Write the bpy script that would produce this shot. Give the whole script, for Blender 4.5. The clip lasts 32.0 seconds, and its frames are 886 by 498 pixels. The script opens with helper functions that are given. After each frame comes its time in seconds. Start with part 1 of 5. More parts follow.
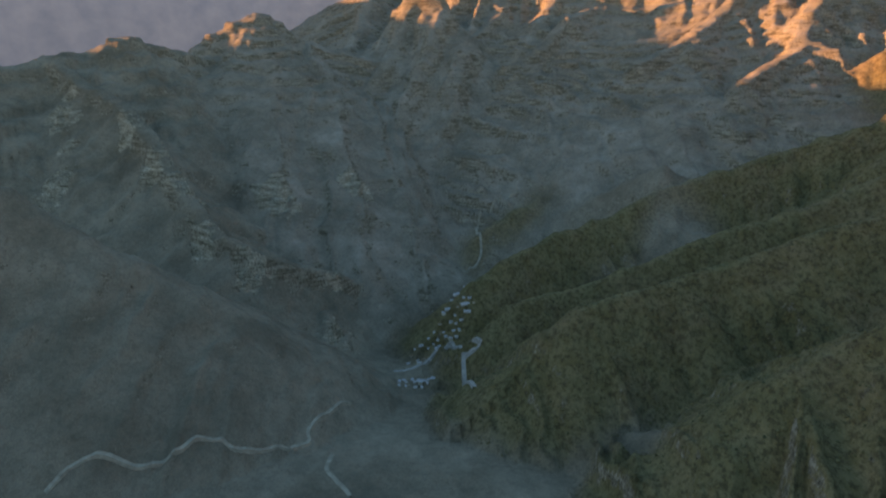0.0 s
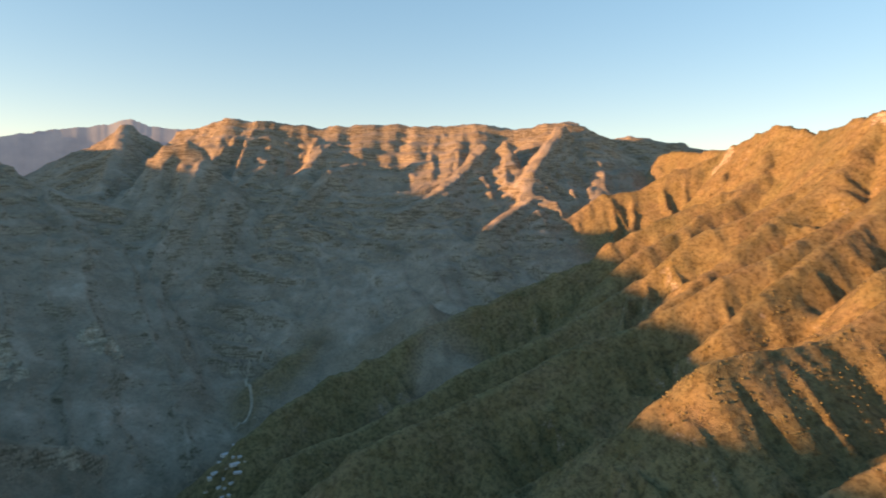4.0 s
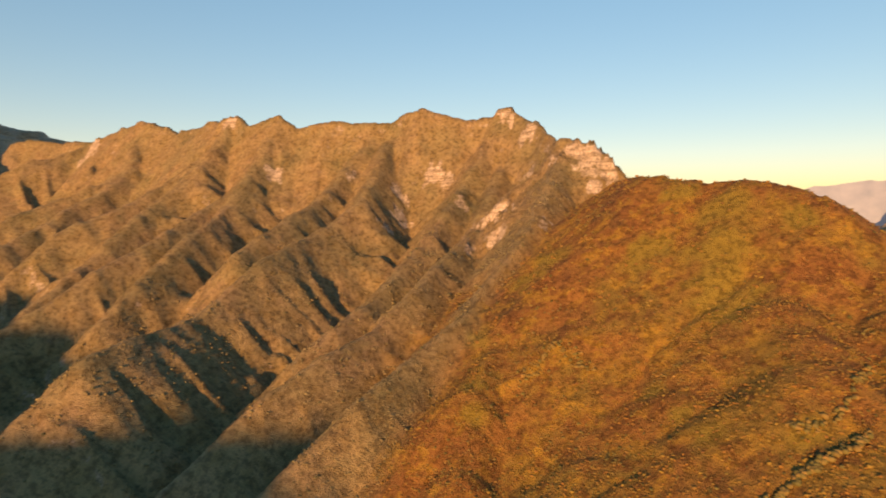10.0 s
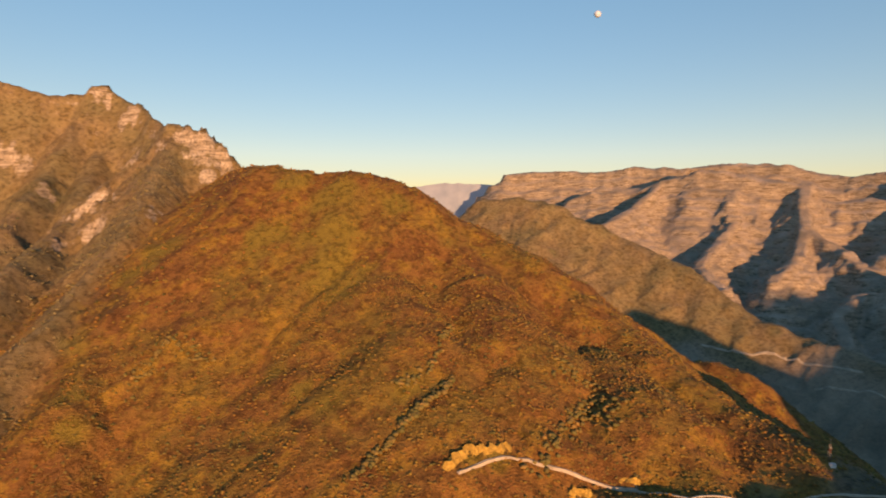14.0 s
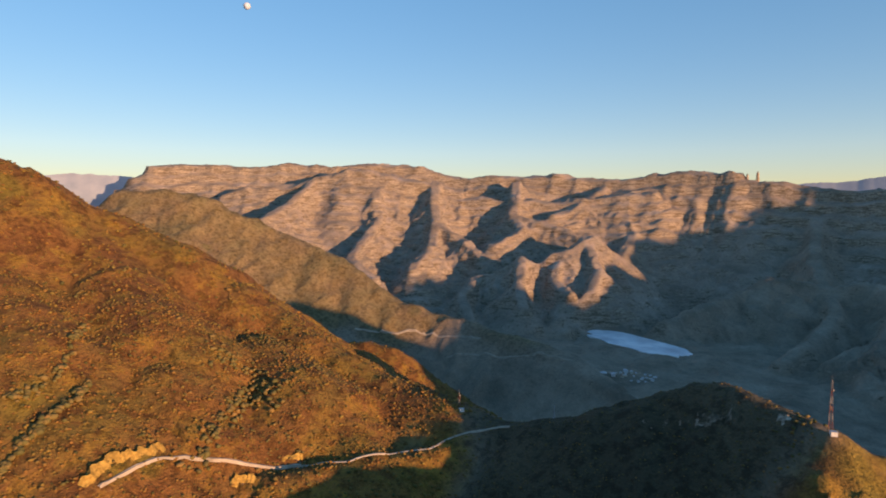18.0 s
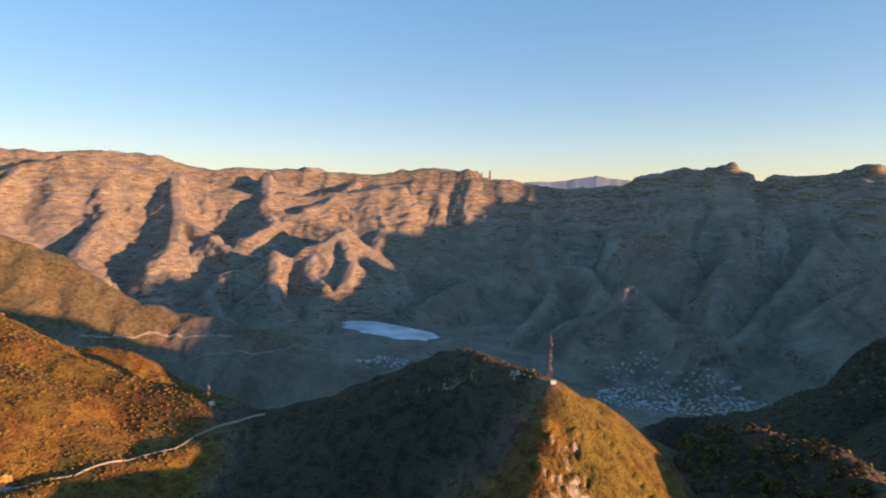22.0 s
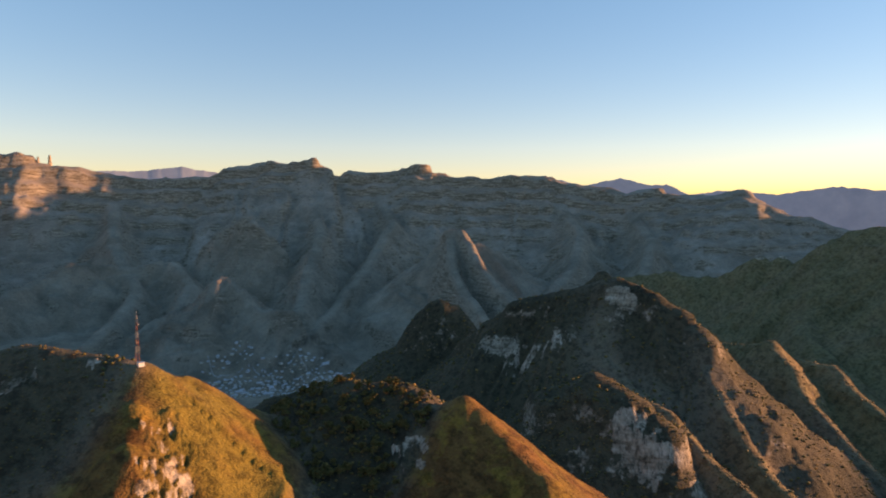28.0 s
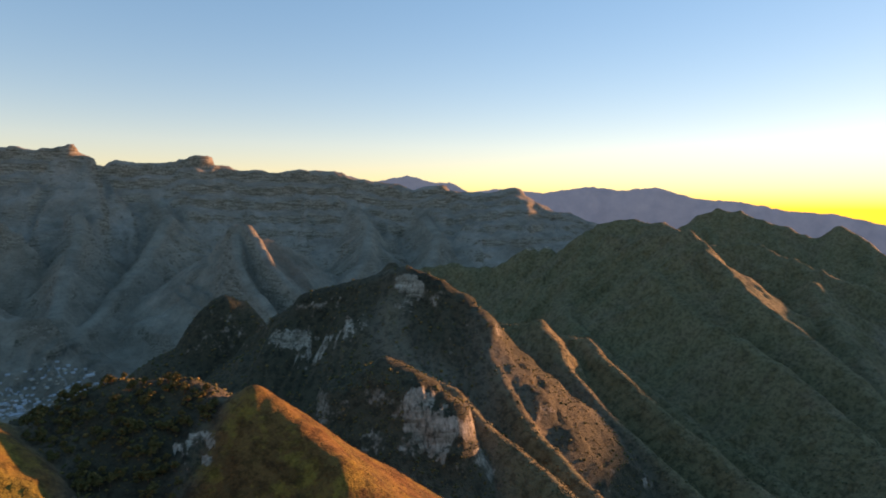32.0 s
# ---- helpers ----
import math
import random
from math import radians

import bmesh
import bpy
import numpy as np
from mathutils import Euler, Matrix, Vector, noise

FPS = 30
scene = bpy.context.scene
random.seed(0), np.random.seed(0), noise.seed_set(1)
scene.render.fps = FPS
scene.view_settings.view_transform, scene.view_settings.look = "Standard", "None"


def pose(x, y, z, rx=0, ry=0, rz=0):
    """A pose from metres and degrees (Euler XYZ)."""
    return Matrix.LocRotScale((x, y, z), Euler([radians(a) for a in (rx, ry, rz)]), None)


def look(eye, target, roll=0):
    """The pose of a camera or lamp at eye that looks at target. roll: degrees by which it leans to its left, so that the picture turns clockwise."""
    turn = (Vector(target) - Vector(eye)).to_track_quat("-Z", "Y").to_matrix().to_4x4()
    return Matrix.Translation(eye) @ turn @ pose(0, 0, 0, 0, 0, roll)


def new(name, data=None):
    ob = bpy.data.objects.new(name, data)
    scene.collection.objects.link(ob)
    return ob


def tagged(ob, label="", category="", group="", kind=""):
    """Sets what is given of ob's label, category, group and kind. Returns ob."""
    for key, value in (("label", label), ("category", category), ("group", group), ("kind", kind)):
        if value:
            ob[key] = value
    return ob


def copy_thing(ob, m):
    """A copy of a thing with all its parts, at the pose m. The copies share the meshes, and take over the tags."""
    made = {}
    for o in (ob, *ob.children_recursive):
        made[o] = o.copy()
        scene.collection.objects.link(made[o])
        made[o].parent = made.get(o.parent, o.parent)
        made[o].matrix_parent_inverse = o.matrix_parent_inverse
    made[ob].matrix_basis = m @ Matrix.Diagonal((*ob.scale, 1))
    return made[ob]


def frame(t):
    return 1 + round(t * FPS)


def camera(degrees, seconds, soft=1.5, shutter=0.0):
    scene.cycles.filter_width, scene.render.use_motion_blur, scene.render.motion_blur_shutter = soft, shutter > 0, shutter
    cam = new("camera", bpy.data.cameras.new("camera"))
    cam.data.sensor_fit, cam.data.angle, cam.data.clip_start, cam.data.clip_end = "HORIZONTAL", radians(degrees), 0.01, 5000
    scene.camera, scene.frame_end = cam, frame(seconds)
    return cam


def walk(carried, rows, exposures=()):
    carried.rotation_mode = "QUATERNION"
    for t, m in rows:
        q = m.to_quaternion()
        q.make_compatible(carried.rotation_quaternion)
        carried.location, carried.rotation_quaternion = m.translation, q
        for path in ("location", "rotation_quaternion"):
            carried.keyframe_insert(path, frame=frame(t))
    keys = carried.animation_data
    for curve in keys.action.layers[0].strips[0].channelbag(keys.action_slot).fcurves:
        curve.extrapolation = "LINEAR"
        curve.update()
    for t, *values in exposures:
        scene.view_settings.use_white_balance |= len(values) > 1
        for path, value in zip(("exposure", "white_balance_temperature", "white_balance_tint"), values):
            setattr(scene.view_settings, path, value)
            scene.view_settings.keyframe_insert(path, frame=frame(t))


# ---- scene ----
cam = camera(70.42, 32.0, soft=1.8, shutter=0.5)
ROWS = [
    (0.0, pose(-10.0, 5.7, 665.9, 73.06, 0, -0.57) @ pose(0, 0, 0, 0, 0, 0.31)),
    (0.5, pose(-10.0, 5.7, 664.3, 77.19, 0, -0.14) @ pose(0, 0, 0, 0, 0, 0.31)),
    (1.0, pose(-10.0, 5.7, 662.8, 81.24, 0, -0.07) @ pose(0, 0, 0, 0, 0, 0.31)),
    (1.5, pose(-10.0, 5.7, 661.2, 84.36, 0, 0.00) @ pose(0, 0, 0, 0, 0, 0.31)),
    (2.0, pose(-9.9, 5.2, 659.7, 85.88, 0, -3.18) @ pose(0, 0, 0, 0, 0, 0.74)),
    (2.5, pose(-9.7, 4.7, 658.2, 86.44, 0, -7.75) @ pose(0, 0, 0, 0, 0, 0.83)),
    (3.0, pose(-9.6, 4.2, 656.7, 86.52, 0, -12.25) @ pose(0, 0, 0, 0, 0, 0.77)),
    (3.5, pose(-9.5, 3.7, 655.2, 86.56, 0, -16.75) @ pose(0, 0, 0, 0, 0, 0.73)),
    (5.5, pose(-8.7, 2.1, 649.2, 86.73, 0, -34.72) @ pose(0, 0, 0, 0, 0, 0.51)),
    (6.0, pose(-8.4, 2.0, 647.7, 86.79, 0, -39.18) @ pose(0, 0, 0, 0, 0, 0.50)),
    (6.5, pose(-8.0, 2.0, 646.2, 86.83, 0, -43.64) @ pose(0, 0, 0, 0, 0, 0.48)),
    (7.0, pose(-7.6, 1.9, 644.7, 86.83, 0, -48.03) @ pose(0, 0, 0, 0, 0, 0.42)),
    (7.5, pose(-7.2, 1.9, 643.2, 86.87, 0, -52.45) @ pose(0, 0, 0, 0, 0, 0.36)),
    (8.0, pose(-6.7, 1.9, 641.6, 86.88, 0, -56.82) @ pose(0, 0, 0, 0, 0, 0.36)),
    (8.5, pose(-6.2, 1.8, 640.0, 86.89, 0, -61.22) @ pose(0, 0, 0, 0, 0, 0.30)),
    (9.0, pose(-5.7, 1.8, 638.4, 86.94, 0, -65.59) @ pose(0, 0, 0, 0, 0, 0.21)),
    (9.5, pose(-5.1, 1.6, 636.7, 86.97, 0, -69.93) @ pose(0, 0, 0, 0, 0, 0.13)),
    (10.0, pose(-4.5, 1.5, 634.9, 86.96, 0, -74.26) @ pose(0, 0, 0, 0, 0, 0.11)),
    (10.5, pose(-3.9, 1.4, 633.1, 86.96, 0, -78.53) @ pose(0, 0, 0, 0, 0, 0.08)),
    (11.0, pose(-3.3, 1.2, 631.3, 86.96, 0, -82.77) @ pose(0, 0, 0, 0, 0, 0.03)),
    (11.5, pose(-2.7, 1.1, 629.4, 86.94, 0, -87.03) @ pose(0, 0, 0, 0, 0, 0.06)),
    (12.0, pose(-2.2, 1.0, 627.5, 86.94, 0, -91.31) @ pose(0, 0, 0, 0, 0, 0.04)),
    (12.5, pose(-1.7, 0.9, 625.6, 86.93, 0, -95.53) @ pose(0, 0, 0, 0, 0, 0.03)),
    (13.0, pose(-1.3, 0.9, 623.6, 86.92, 0, -99.74) @ pose(0, 0, 0, 0, 0, 0.04)),
    (13.5, pose(-0.9, 0.8, 621.8, 86.92, 0, -103.92) @ pose(0, 0, 0, 0, 0, 0.04)),
    (14.0, pose(-0.6, 0.8, 619.9, 86.90, 0, -108.14) @ pose(0, 0, 0, 0, 0, 0.03)),
    (14.5, pose(-0.3, 0.8, 618.0, 86.87, 0, -112.34) @ pose(0, 0, 0, 0, 0, 0.02)),
    (16.5, pose(-0.1, 0.5, 611.2, 86.81, 0, -128.99) @ pose(0, 0, 0, 0, 0, 0.09)),
    (17.0, pose(-0.1, 0.3, 609.6, 86.76, 0, -133.12) @ pose(0, 0, 0, 0, 0, 0.15)),
    (17.5, pose(-0.0, 0.3, 607.9, 86.74, 0, -136.26) @ pose(0, 0, 0, 0, 0, 0.11)),
    (18.0, pose(0.0, 0.2, 606.3, 86.72, 0, -138.76) @ pose(0, 0, 0, 0, 0, 0.08)),
    (18.5, pose(0.1, 0.1, 604.7, 86.66, 0, -140.57) @ pose(0, 0, 0, 0, 0, 0.10)),
    (19.0, pose(0.1, 0.0, 603.1, 86.62, 0, -142.49) @ pose(0, 0, 0, 0, 0, 0.08)),
    (19.5, pose(0.1, -0.0, 601.6, 86.59, 0, -144.40) @ pose(0, 0, 0, 0, 0, 0.05)),
    (20.0, pose(0.0, -0.0, 600.0, 86.55, 0, -146.62) @ pose(0, 0, 0, 0, 0, 0.08)),
    (20.5, pose(-0.0, 0.1, 598.5, 86.52, 0, -150.33) @ pose(0, 0, 0, 0, 0, 0.16)),
    (21.0, pose(-0.1, 0.2, 597.0, 86.48, 0, -153.98) @ pose(0, 0, 0, 0, 0, 0.22)),
    (21.5, pose(-0.1, 0.3, 595.5, 86.45, 0, -157.53) @ pose(0, 0, 0, 0, 0, 0.24)),
    (22.0, pose(-0.1, 0.5, 594.1, 86.43, 0, -161.02) @ pose(0, 0, 0, 0, 0, 0.26)),
    (22.5, pose(-0.1, 0.7, 592.6, 86.38, 0, -164.43) @ pose(0, 0, 0, 0, 0, 0.28)),
    (23.0, pose(-0.1, 0.9, 591.2, 86.37, 0, -167.82) @ pose(0, 0, 0, 0, 0, 0.32)),
    (23.5, pose(-0.1, 1.0, 589.8, 86.34, 0, -171.16) @ pose(0, 0, 0, 0, 0, 0.30)),
    (24.0, pose(-0.1, 1.1, 588.3, 86.32, 0, -174.48) @ pose(0, 0, 0, 0, 0, 0.26)),
    (24.5, pose(-0.1, 1.0, 586.8, 86.31, 0, -177.71) @ pose(0, 0, 0, 0, 0, 0.21)),
    (25.0, pose(-0.1, 0.9, 585.2, 86.29, 0, -180.83) @ pose(0, 0, 0, 0, 0, 0.17)),
    (25.5, pose(-0.0, 0.8, 583.6, 86.27, 0, -183.78) @ pose(0, 0, 0, 0, 0, 0.17)),
    (26.0, pose(0.1, 0.7, 582.0, 86.25, 0, -186.65) @ pose(0, 0, 0, 0, 0, 0.19)),
    (26.5, pose(0.1, 0.7, 580.4, 86.22, 0, -189.42) @ pose(0, 0, 0, 0, 0, 0.22)),
    (28.5, pose(0.2, 1.0, 574.5, 86.16, 0, -199.65) @ pose(0, 0, 0, 0, 0, 0.24)),
    (29.0, pose(0.4, 1.2, 573.2, 86.15, 0, -202.09) @ pose(0, 0, 0, 0, 0, 0.26)),
    (29.5, pose(0.6, 1.4, 571.9, 86.12, 0, -204.50) @ pose(0, 0, 0, 0, 0, 0.29)),
    (30.0, pose(0.8, 1.7, 570.6, 86.11, 0, -206.91) @ pose(0, 0, 0, 0, 0, 0.31)),
    (30.5, pose(0.9, 2.0, 569.4, 86.08, 0, -209.31) @ pose(0, 0, 0, 0, 0, 0.37)),
    (31.0, pose(1.0, 2.3, 568.0, 86.06, 0, -211.51) @ pose(0, 0, 0, 0, 0, 0.44)),
    (31.5, pose(1.1, 2.6, 566.7, 86.06, 0, -213.84) @ pose(0, 0, 0, 0, 0, 0.53)),
    (32.0, pose(1.1, 3.0, 565.4, 86.06, 0, -216.15) @ pose(0, 0, 0, 0, 0, 0.61)),
]
walk(cam, ROWS, exposures=((0.0, 2.08, 9900, 39), (0.4, 2.32, 9900, 39), (1.0, 2.5, 9700, 37), (2.0, 2.35, 9700, 36), (3.5, 2.15, 9500, 35), (8.0, 1.85, 9500, 34), (13.0, 1.42, 9100, 37), (18.0, 1.47, 7100, 33), (23.0, 1.76, 7500, 37), (32.0, 1.75, 8400, 41)))

# ---- light: a low evening sun and a clear sky ----
SUN_AZ, SUN_EL = 85.0, 2.9  # degrees, anticlockwise from +y; above the horizon
world = bpy.data.worlds.new("sky")
scene.world = world
world.use_nodes = True
wn, wl = world.node_tree.nodes, world.node_tree.links
sky = wn.new("ShaderNodeTexSky")
sky.sky_type = "NISHITA"
sky.sun_disc = False
sky.sun_elevation = radians(SUN_EL)
sky.sun_rotation = radians(-SUN_AZ)
sky.altitude = 1200
sky.air_density, sky.dust_density, sky.ozone_density = 1.0, 0.12, 2.5
soften = wn.new("ShaderNodeGamma")
soften.inputs["Gamma"].default_value = 0.62
rich = wn.new("ShaderNodeHueSaturation")
rich.inputs["Saturation"].default_value = 1.43
wl.new(sky.outputs["Color"], soften.inputs["Color"])
wl.new(soften.outputs["Color"], rich.inputs["Color"])
wl.new(rich.outputs["Color"], wn["Background"].inputs["Color"])
wn["Background"].inputs["Strength"].default_value = 0.186

sun = new("sun", bpy.data.lights.new("sun", "SUN"))
sun.data.energy = 2.7
sun.data.angle = radians(0.6)
sun.data.color = (1.0, 0.65, 0.33)
sun.matrix_world = look((0, 0, 0), (math.sin(radians(SUN_AZ)) * math.cos(radians(SUN_EL)),
                                    -math.cos(radians(SUN_AZ)) * math.cos(radians(SUN_EL)), -math.sin(radians(SUN_EL))))


# ---- materials ----
def material(name):
    m = bpy.data.materials.new(name)
    m.use_nodes = True
    m.node_tree.nodes["Principled BSDF"].inputs["Roughness"].default_value = 0.9
    m.node_tree.nodes["Principled BSDF"].inputs["Specular IOR Level"].default_value = 0.15
    return m, m.node_tree.nodes, m.node_tree.links, m.node_tree.nodes["Principled BSDF"]


def noise_node(nodes, links, coord, scale, detail=4, rough=0.6):
    n = nodes.new("ShaderNodeTexNoise")
    n.inputs["Scale"].default_value, n.inputs["Detail"].default_value, n.inputs["Roughness"].default_value = scale, detail, rough
    links.new(coord, n.inputs["Vector"])
    return n.outputs["Fac"]


def ramp(nodes, links, fac, stops):
    n = nodes.new("ShaderNodeValToRGB")
    el = n.color_ramp.elements
    while len(el) < len(stops):
        el.new(0.5)
    for e, (at, c) in zip(el, stops):
        e.position, e.color = at, (*c, 1) if len(c) == 3 else c
    links.new(fac, n.inputs["Fac"])
    return n.outputs["Color"]


def blend(nodes, links, fac, a, b, kind="MIX"):
    n = nodes.new("ShaderNodeMix")
    n.data_type, n.blend_type = "RGBA", kind
    for val, k in ((fac, 0), (a, 6), (b, 7)):
        if isinstance(val, (int, float)):
            n.inputs[k].default_value = val
        elif isinstance(val, tuple):
            n.inputs[k].default_value = (*val, 1)
        else:
            links.new(val, n.inputs[k])
    return n.outputs[2]


def maths(nodes, links, op, a, b=0.5):
    n = nodes.new("ShaderNodeMath")
    n.operation, n.use_clamp = op, False
    for k, val in enumerate((a, b)):
        if isinstance(val, (int, float)):
            n.inputs[k].default_value = val
        else:
            links.new(val, n.inputs[k])
    return n.outputs[0]


def ground_material():
    m, nodes, links, bsdf = material("mountain_ground")
    geo = nodes.new("ShaderNodeNewGeometry")
    pos = geo.outputs["Position"]
    attr = nodes.new("ShaderNodeAttribute")
    attr.attribute_name = "cover"
    kinds = nodes.new("ShaderNodeSeparateColor")
    links.new(attr.outputs["Color"], kinds.inputs[0])
    tone = noise_node(nodes, links, pos, 0.007, 5, 0.62)
    tawny = ramp(nodes, links, tone, [(0.28, (0.095, 0.066, 0.026)), (0.40, (0.205, 0.09, 0.029)), (0.50, (0.24, 0.118, 0.034)), (0.60, (0.20, 0.128, 0.031)), (0.74, (0.095, 0.08, 0.024))])
    gold = noise_node(nodes, links, pos, 0.035, 6, 0.72)
    tawny = blend(nodes, links, ramp(nodes, links, gold, [(0.50, (0, 0, 0)), (0.60, (0.85, 0.85, 0.85))]), tawny, (0.30, 0.175, 0.032))
    rust = noise_node(nodes, links, pos, 0.05, 5, 0.7)
    tawny = blend(nodes, links, ramp(nodes, links, rust, [(0.50, (0, 0, 0)), (0.62, (0.8, 0.8, 0.8))]), tawny, (0.135, 0.058, 0.02))
    meadow_attr = nodes.new("ShaderNodeAttribute")
    meadow_attr.attribute_name = "grass"
    tawny = blend(nodes, links, meadow_attr.outputs["Fac"], tawny, (0.215, 0.15, 0.03))
    olive_attr = nodes.new("ShaderNodeAttribute")
    olive_attr.attribute_name = "olive"
    olive = ramp(nodes, links, tone, [(0.32, (0.165, 0.148, 0.074)), (0.43, (0.235, 0.20, 0.102)), (0.52, (0.265, 0.208, 0.11)), (0.62, (0.28, 0.198, 0.114)), (0.74, (0.19, 0.165, 0.082))])
    olive = blend(nodes, links, ramp(nodes, links, gold, [(0.46, (0, 0, 0)), (0.60, (0.6, 0.6, 0.6))]), olive, (0.13, 0.095, 0.05))
    tawny = blend(nodes, links, maths(nodes, links, "MULTIPLY", olive_attr.outputs["Fac"], 0.8), tawny, olive)
    green = ramp(nodes, links, tone, [(0.3, (0.055, 0.048, 0.030)), (0.5, (0.09, 0.074, 0.044)), (0.7, (0.13, 0.10, 0.06))])
    grey = ramp(nodes, links, tone, [(0.3, (0.188, 0.146, 0.105)), (0.5, (0.302, 0.236, 0.173)), (0.7, (0.393, 0.314, 0.237))])
    pale = ramp(nodes, links, tone, [(0.3, (0.224, 0.176, 0.132)), (0.5, (0.325, 0.258, 0.199)), (0.7, (0.431, 0.347, 0.278))])
    paleness = maths(nodes, links, "SUBTRACT", 1.0, maths(nodes, links, "ADD", kinds.outputs[0], maths(nodes, links, "ADD", kinds.outputs[1], kinds.outputs[2])))
    base = blend(nodes, links, kinds.outputs[0], pale, tawny)
    base = blend(nodes, links, kinds.outputs[1], base, green)
    base = blend(nodes, links, kinds.outputs[2], base, grey)
    # bushes and dry grass
    spots = noise_node(nodes, links, pos, 0.11, 4, 0.75)
    dark = blend(nodes, links, 1.0, base, (0.42, 0.41, 0.42), "MULTIPLY")
    near_cover = maths(nodes, links, "ADD", kinds.outputs[0], kinds.outputs[1])
    strength = maths(nodes, links, "ADD", 0.3, maths(nodes, links, "MULTIPLY", near_cover, 0.5))
    base = blend(nodes, links, maths(nodes, links, "MULTIPLY", ramp(nodes, links, spots, [(0.47, (0, 0, 0)), (0.60, (1, 1, 1))]), strength), base, dark)
    woods = noise_node(nodes, links, pos, 0.022, 5, 0.65)
    base = blend(nodes, links, maths(nodes, links, "MULTIPLY", ramp(nodes, links, woods, [(0.44, (0, 0, 0)), (0.64, (0.45, 0.45, 0.45))]), maths(nodes, links, "SUBTRACT", 1.0, near_cover)), base, (0.16, 0.145, 0.11))
    fine = noise_node(nodes, links, pos, 0.45, 3, 0.75)
    light = blend(nodes, links, 1.0, base, (1.35, 1.3, 1.22), "MULTIPLY")
    base = blend(nodes, links, ramp(nodes, links, fine, [(0.45, (0, 0, 0)), (0.65, (0.8, 0.8, 0.8))]), base, light)
    # bare rock, in level beds, where it is steep
    squash = nodes.new("ShaderNodeVectorMath")
    squash.operation = "MULTIPLY"
    squash.inputs[1].default_value = (0.018, 0.018, 0.11)
    links.new(pos, squash.inputs[0])
    beds = noise_node(nodes, links, squash.outputs[0], 1.0, 7, 0.68)
    rock = ramp(nodes, links, beds, [(0.32, (0.12, 0.092, 0.062)), (0.45, (0.27, 0.215, 0.155)), (0.55, (0.38, 0.31, 0.235)), (0.68, (0.48, 0.41, 0.325))])
    drawn = nodes.new("ShaderNodeVectorMath")
    drawn.operation = "MULTIPLY"
    drawn.inputs[1].default_value = (0.32, 0.32, 0.035)
    links.new(pos, drawn.inputs[0])
    streaks = noise_node(nodes, links, drawn.outputs[0], 1.0, 6, 0.7)
    rock = blend(nodes, links, 1.0, rock, ramp(nodes, links, streaks, [(0.36, (0.28, 0.26, 0.24)), (0.48, (0.8, 0.78, 0.75)), (0.62, (1.15, 1.12, 1.08))]), "MULTIPLY")
    rock = blend(nodes, links, maths(nodes, links, "MULTIPLY", attr.outputs["Alpha"], 0.75), rock, blend(nodes, links, 1.0, rock, (1.5, 1.5, 1.5), "MULTIPLY"))
    sep = nodes.new("ShaderNodeSeparateXYZ")
    links.new(geo.outputs["Normal"], sep.inputs[0])
    patch = noise_node(nodes, links, pos, 0.05, 8, 0.8)
    steep = maths(nodes, links, "ADD", sep.outputs["Z"], maths(nodes, links, "MULTIPLY", maths(nodes, links, "SUBTRACT", 0.5, patch), 1.5))
    steep = maths(nodes, links, "SUBTRACT", steep, maths(nodes, links, "MULTIPLY", attr.outputs["Alpha"], 0.36))
    steep = maths(nodes, links, "SUBTRACT", steep, maths(nodes, links, "MULTIPLY", paleness, 0.17))
    steep = maths(nodes, links, "ADD", steep, maths(nodes, links, "MULTIPLY", kinds.outputs[1], 0.12))
    steep = maths(nodes, links, "ADD", steep, maths(nodes, links, "MULTIPLY", kinds.outputs[0], 0.16))
    steep = maths(nodes, links, "ADD", steep, maths(nodes, links, "MULTIPLY", meadow_attr.outputs["Fac"], 0.3))
    mask = ramp(nodes, links, steep, [(0.46, (1, 1, 1)), (0.56, (0, 0, 0))])
    links.new(blend(nodes, links, mask, base, rock), bsdf.inputs["Base Color"])
    bump = nodes.new("ShaderNodeBump")
    bump.inputs["Strength"].default_value, bump.inputs["Distance"].default_value = 0.8, 3.0
    links.new(maths(nodes, links, "ADD", spots, maths(nodes, links, "ADD", fine, maths(nodes, links, "MULTIPLY", beds, 0.4))), bump.inputs["Height"])
    links.new(bump.outputs["Normal"], bsdf.inputs["Normal"])
    return m


GROUND = ground_material()


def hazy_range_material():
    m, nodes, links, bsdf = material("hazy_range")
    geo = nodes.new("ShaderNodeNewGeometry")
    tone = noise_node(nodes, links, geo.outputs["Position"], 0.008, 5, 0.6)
    # distance haze put into the colour: bluish grey base, plus a faint glow below
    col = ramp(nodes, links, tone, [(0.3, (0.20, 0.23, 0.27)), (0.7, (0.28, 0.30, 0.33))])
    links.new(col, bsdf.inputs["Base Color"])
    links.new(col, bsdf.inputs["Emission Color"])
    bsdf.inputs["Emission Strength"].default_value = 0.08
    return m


HAZY_RANGE = hazy_range_material()


# ---- terrain ----
def lattice(ix, iy, seed):
    """A repeatable random number from 0 to 1 at whole-numbered places."""
    n = (ix.astype(np.int64) * 374761393 + iy.astype(np.int64) * 668265263 + seed * 974634721) & 0xFFFFFFFF
    n = ((n ^ (n >> 13)) * 1274126177) & 0xFFFFFFFF
    return ((n ^ (n >> 16)) & 0xFFFFFF) / 16777215.0


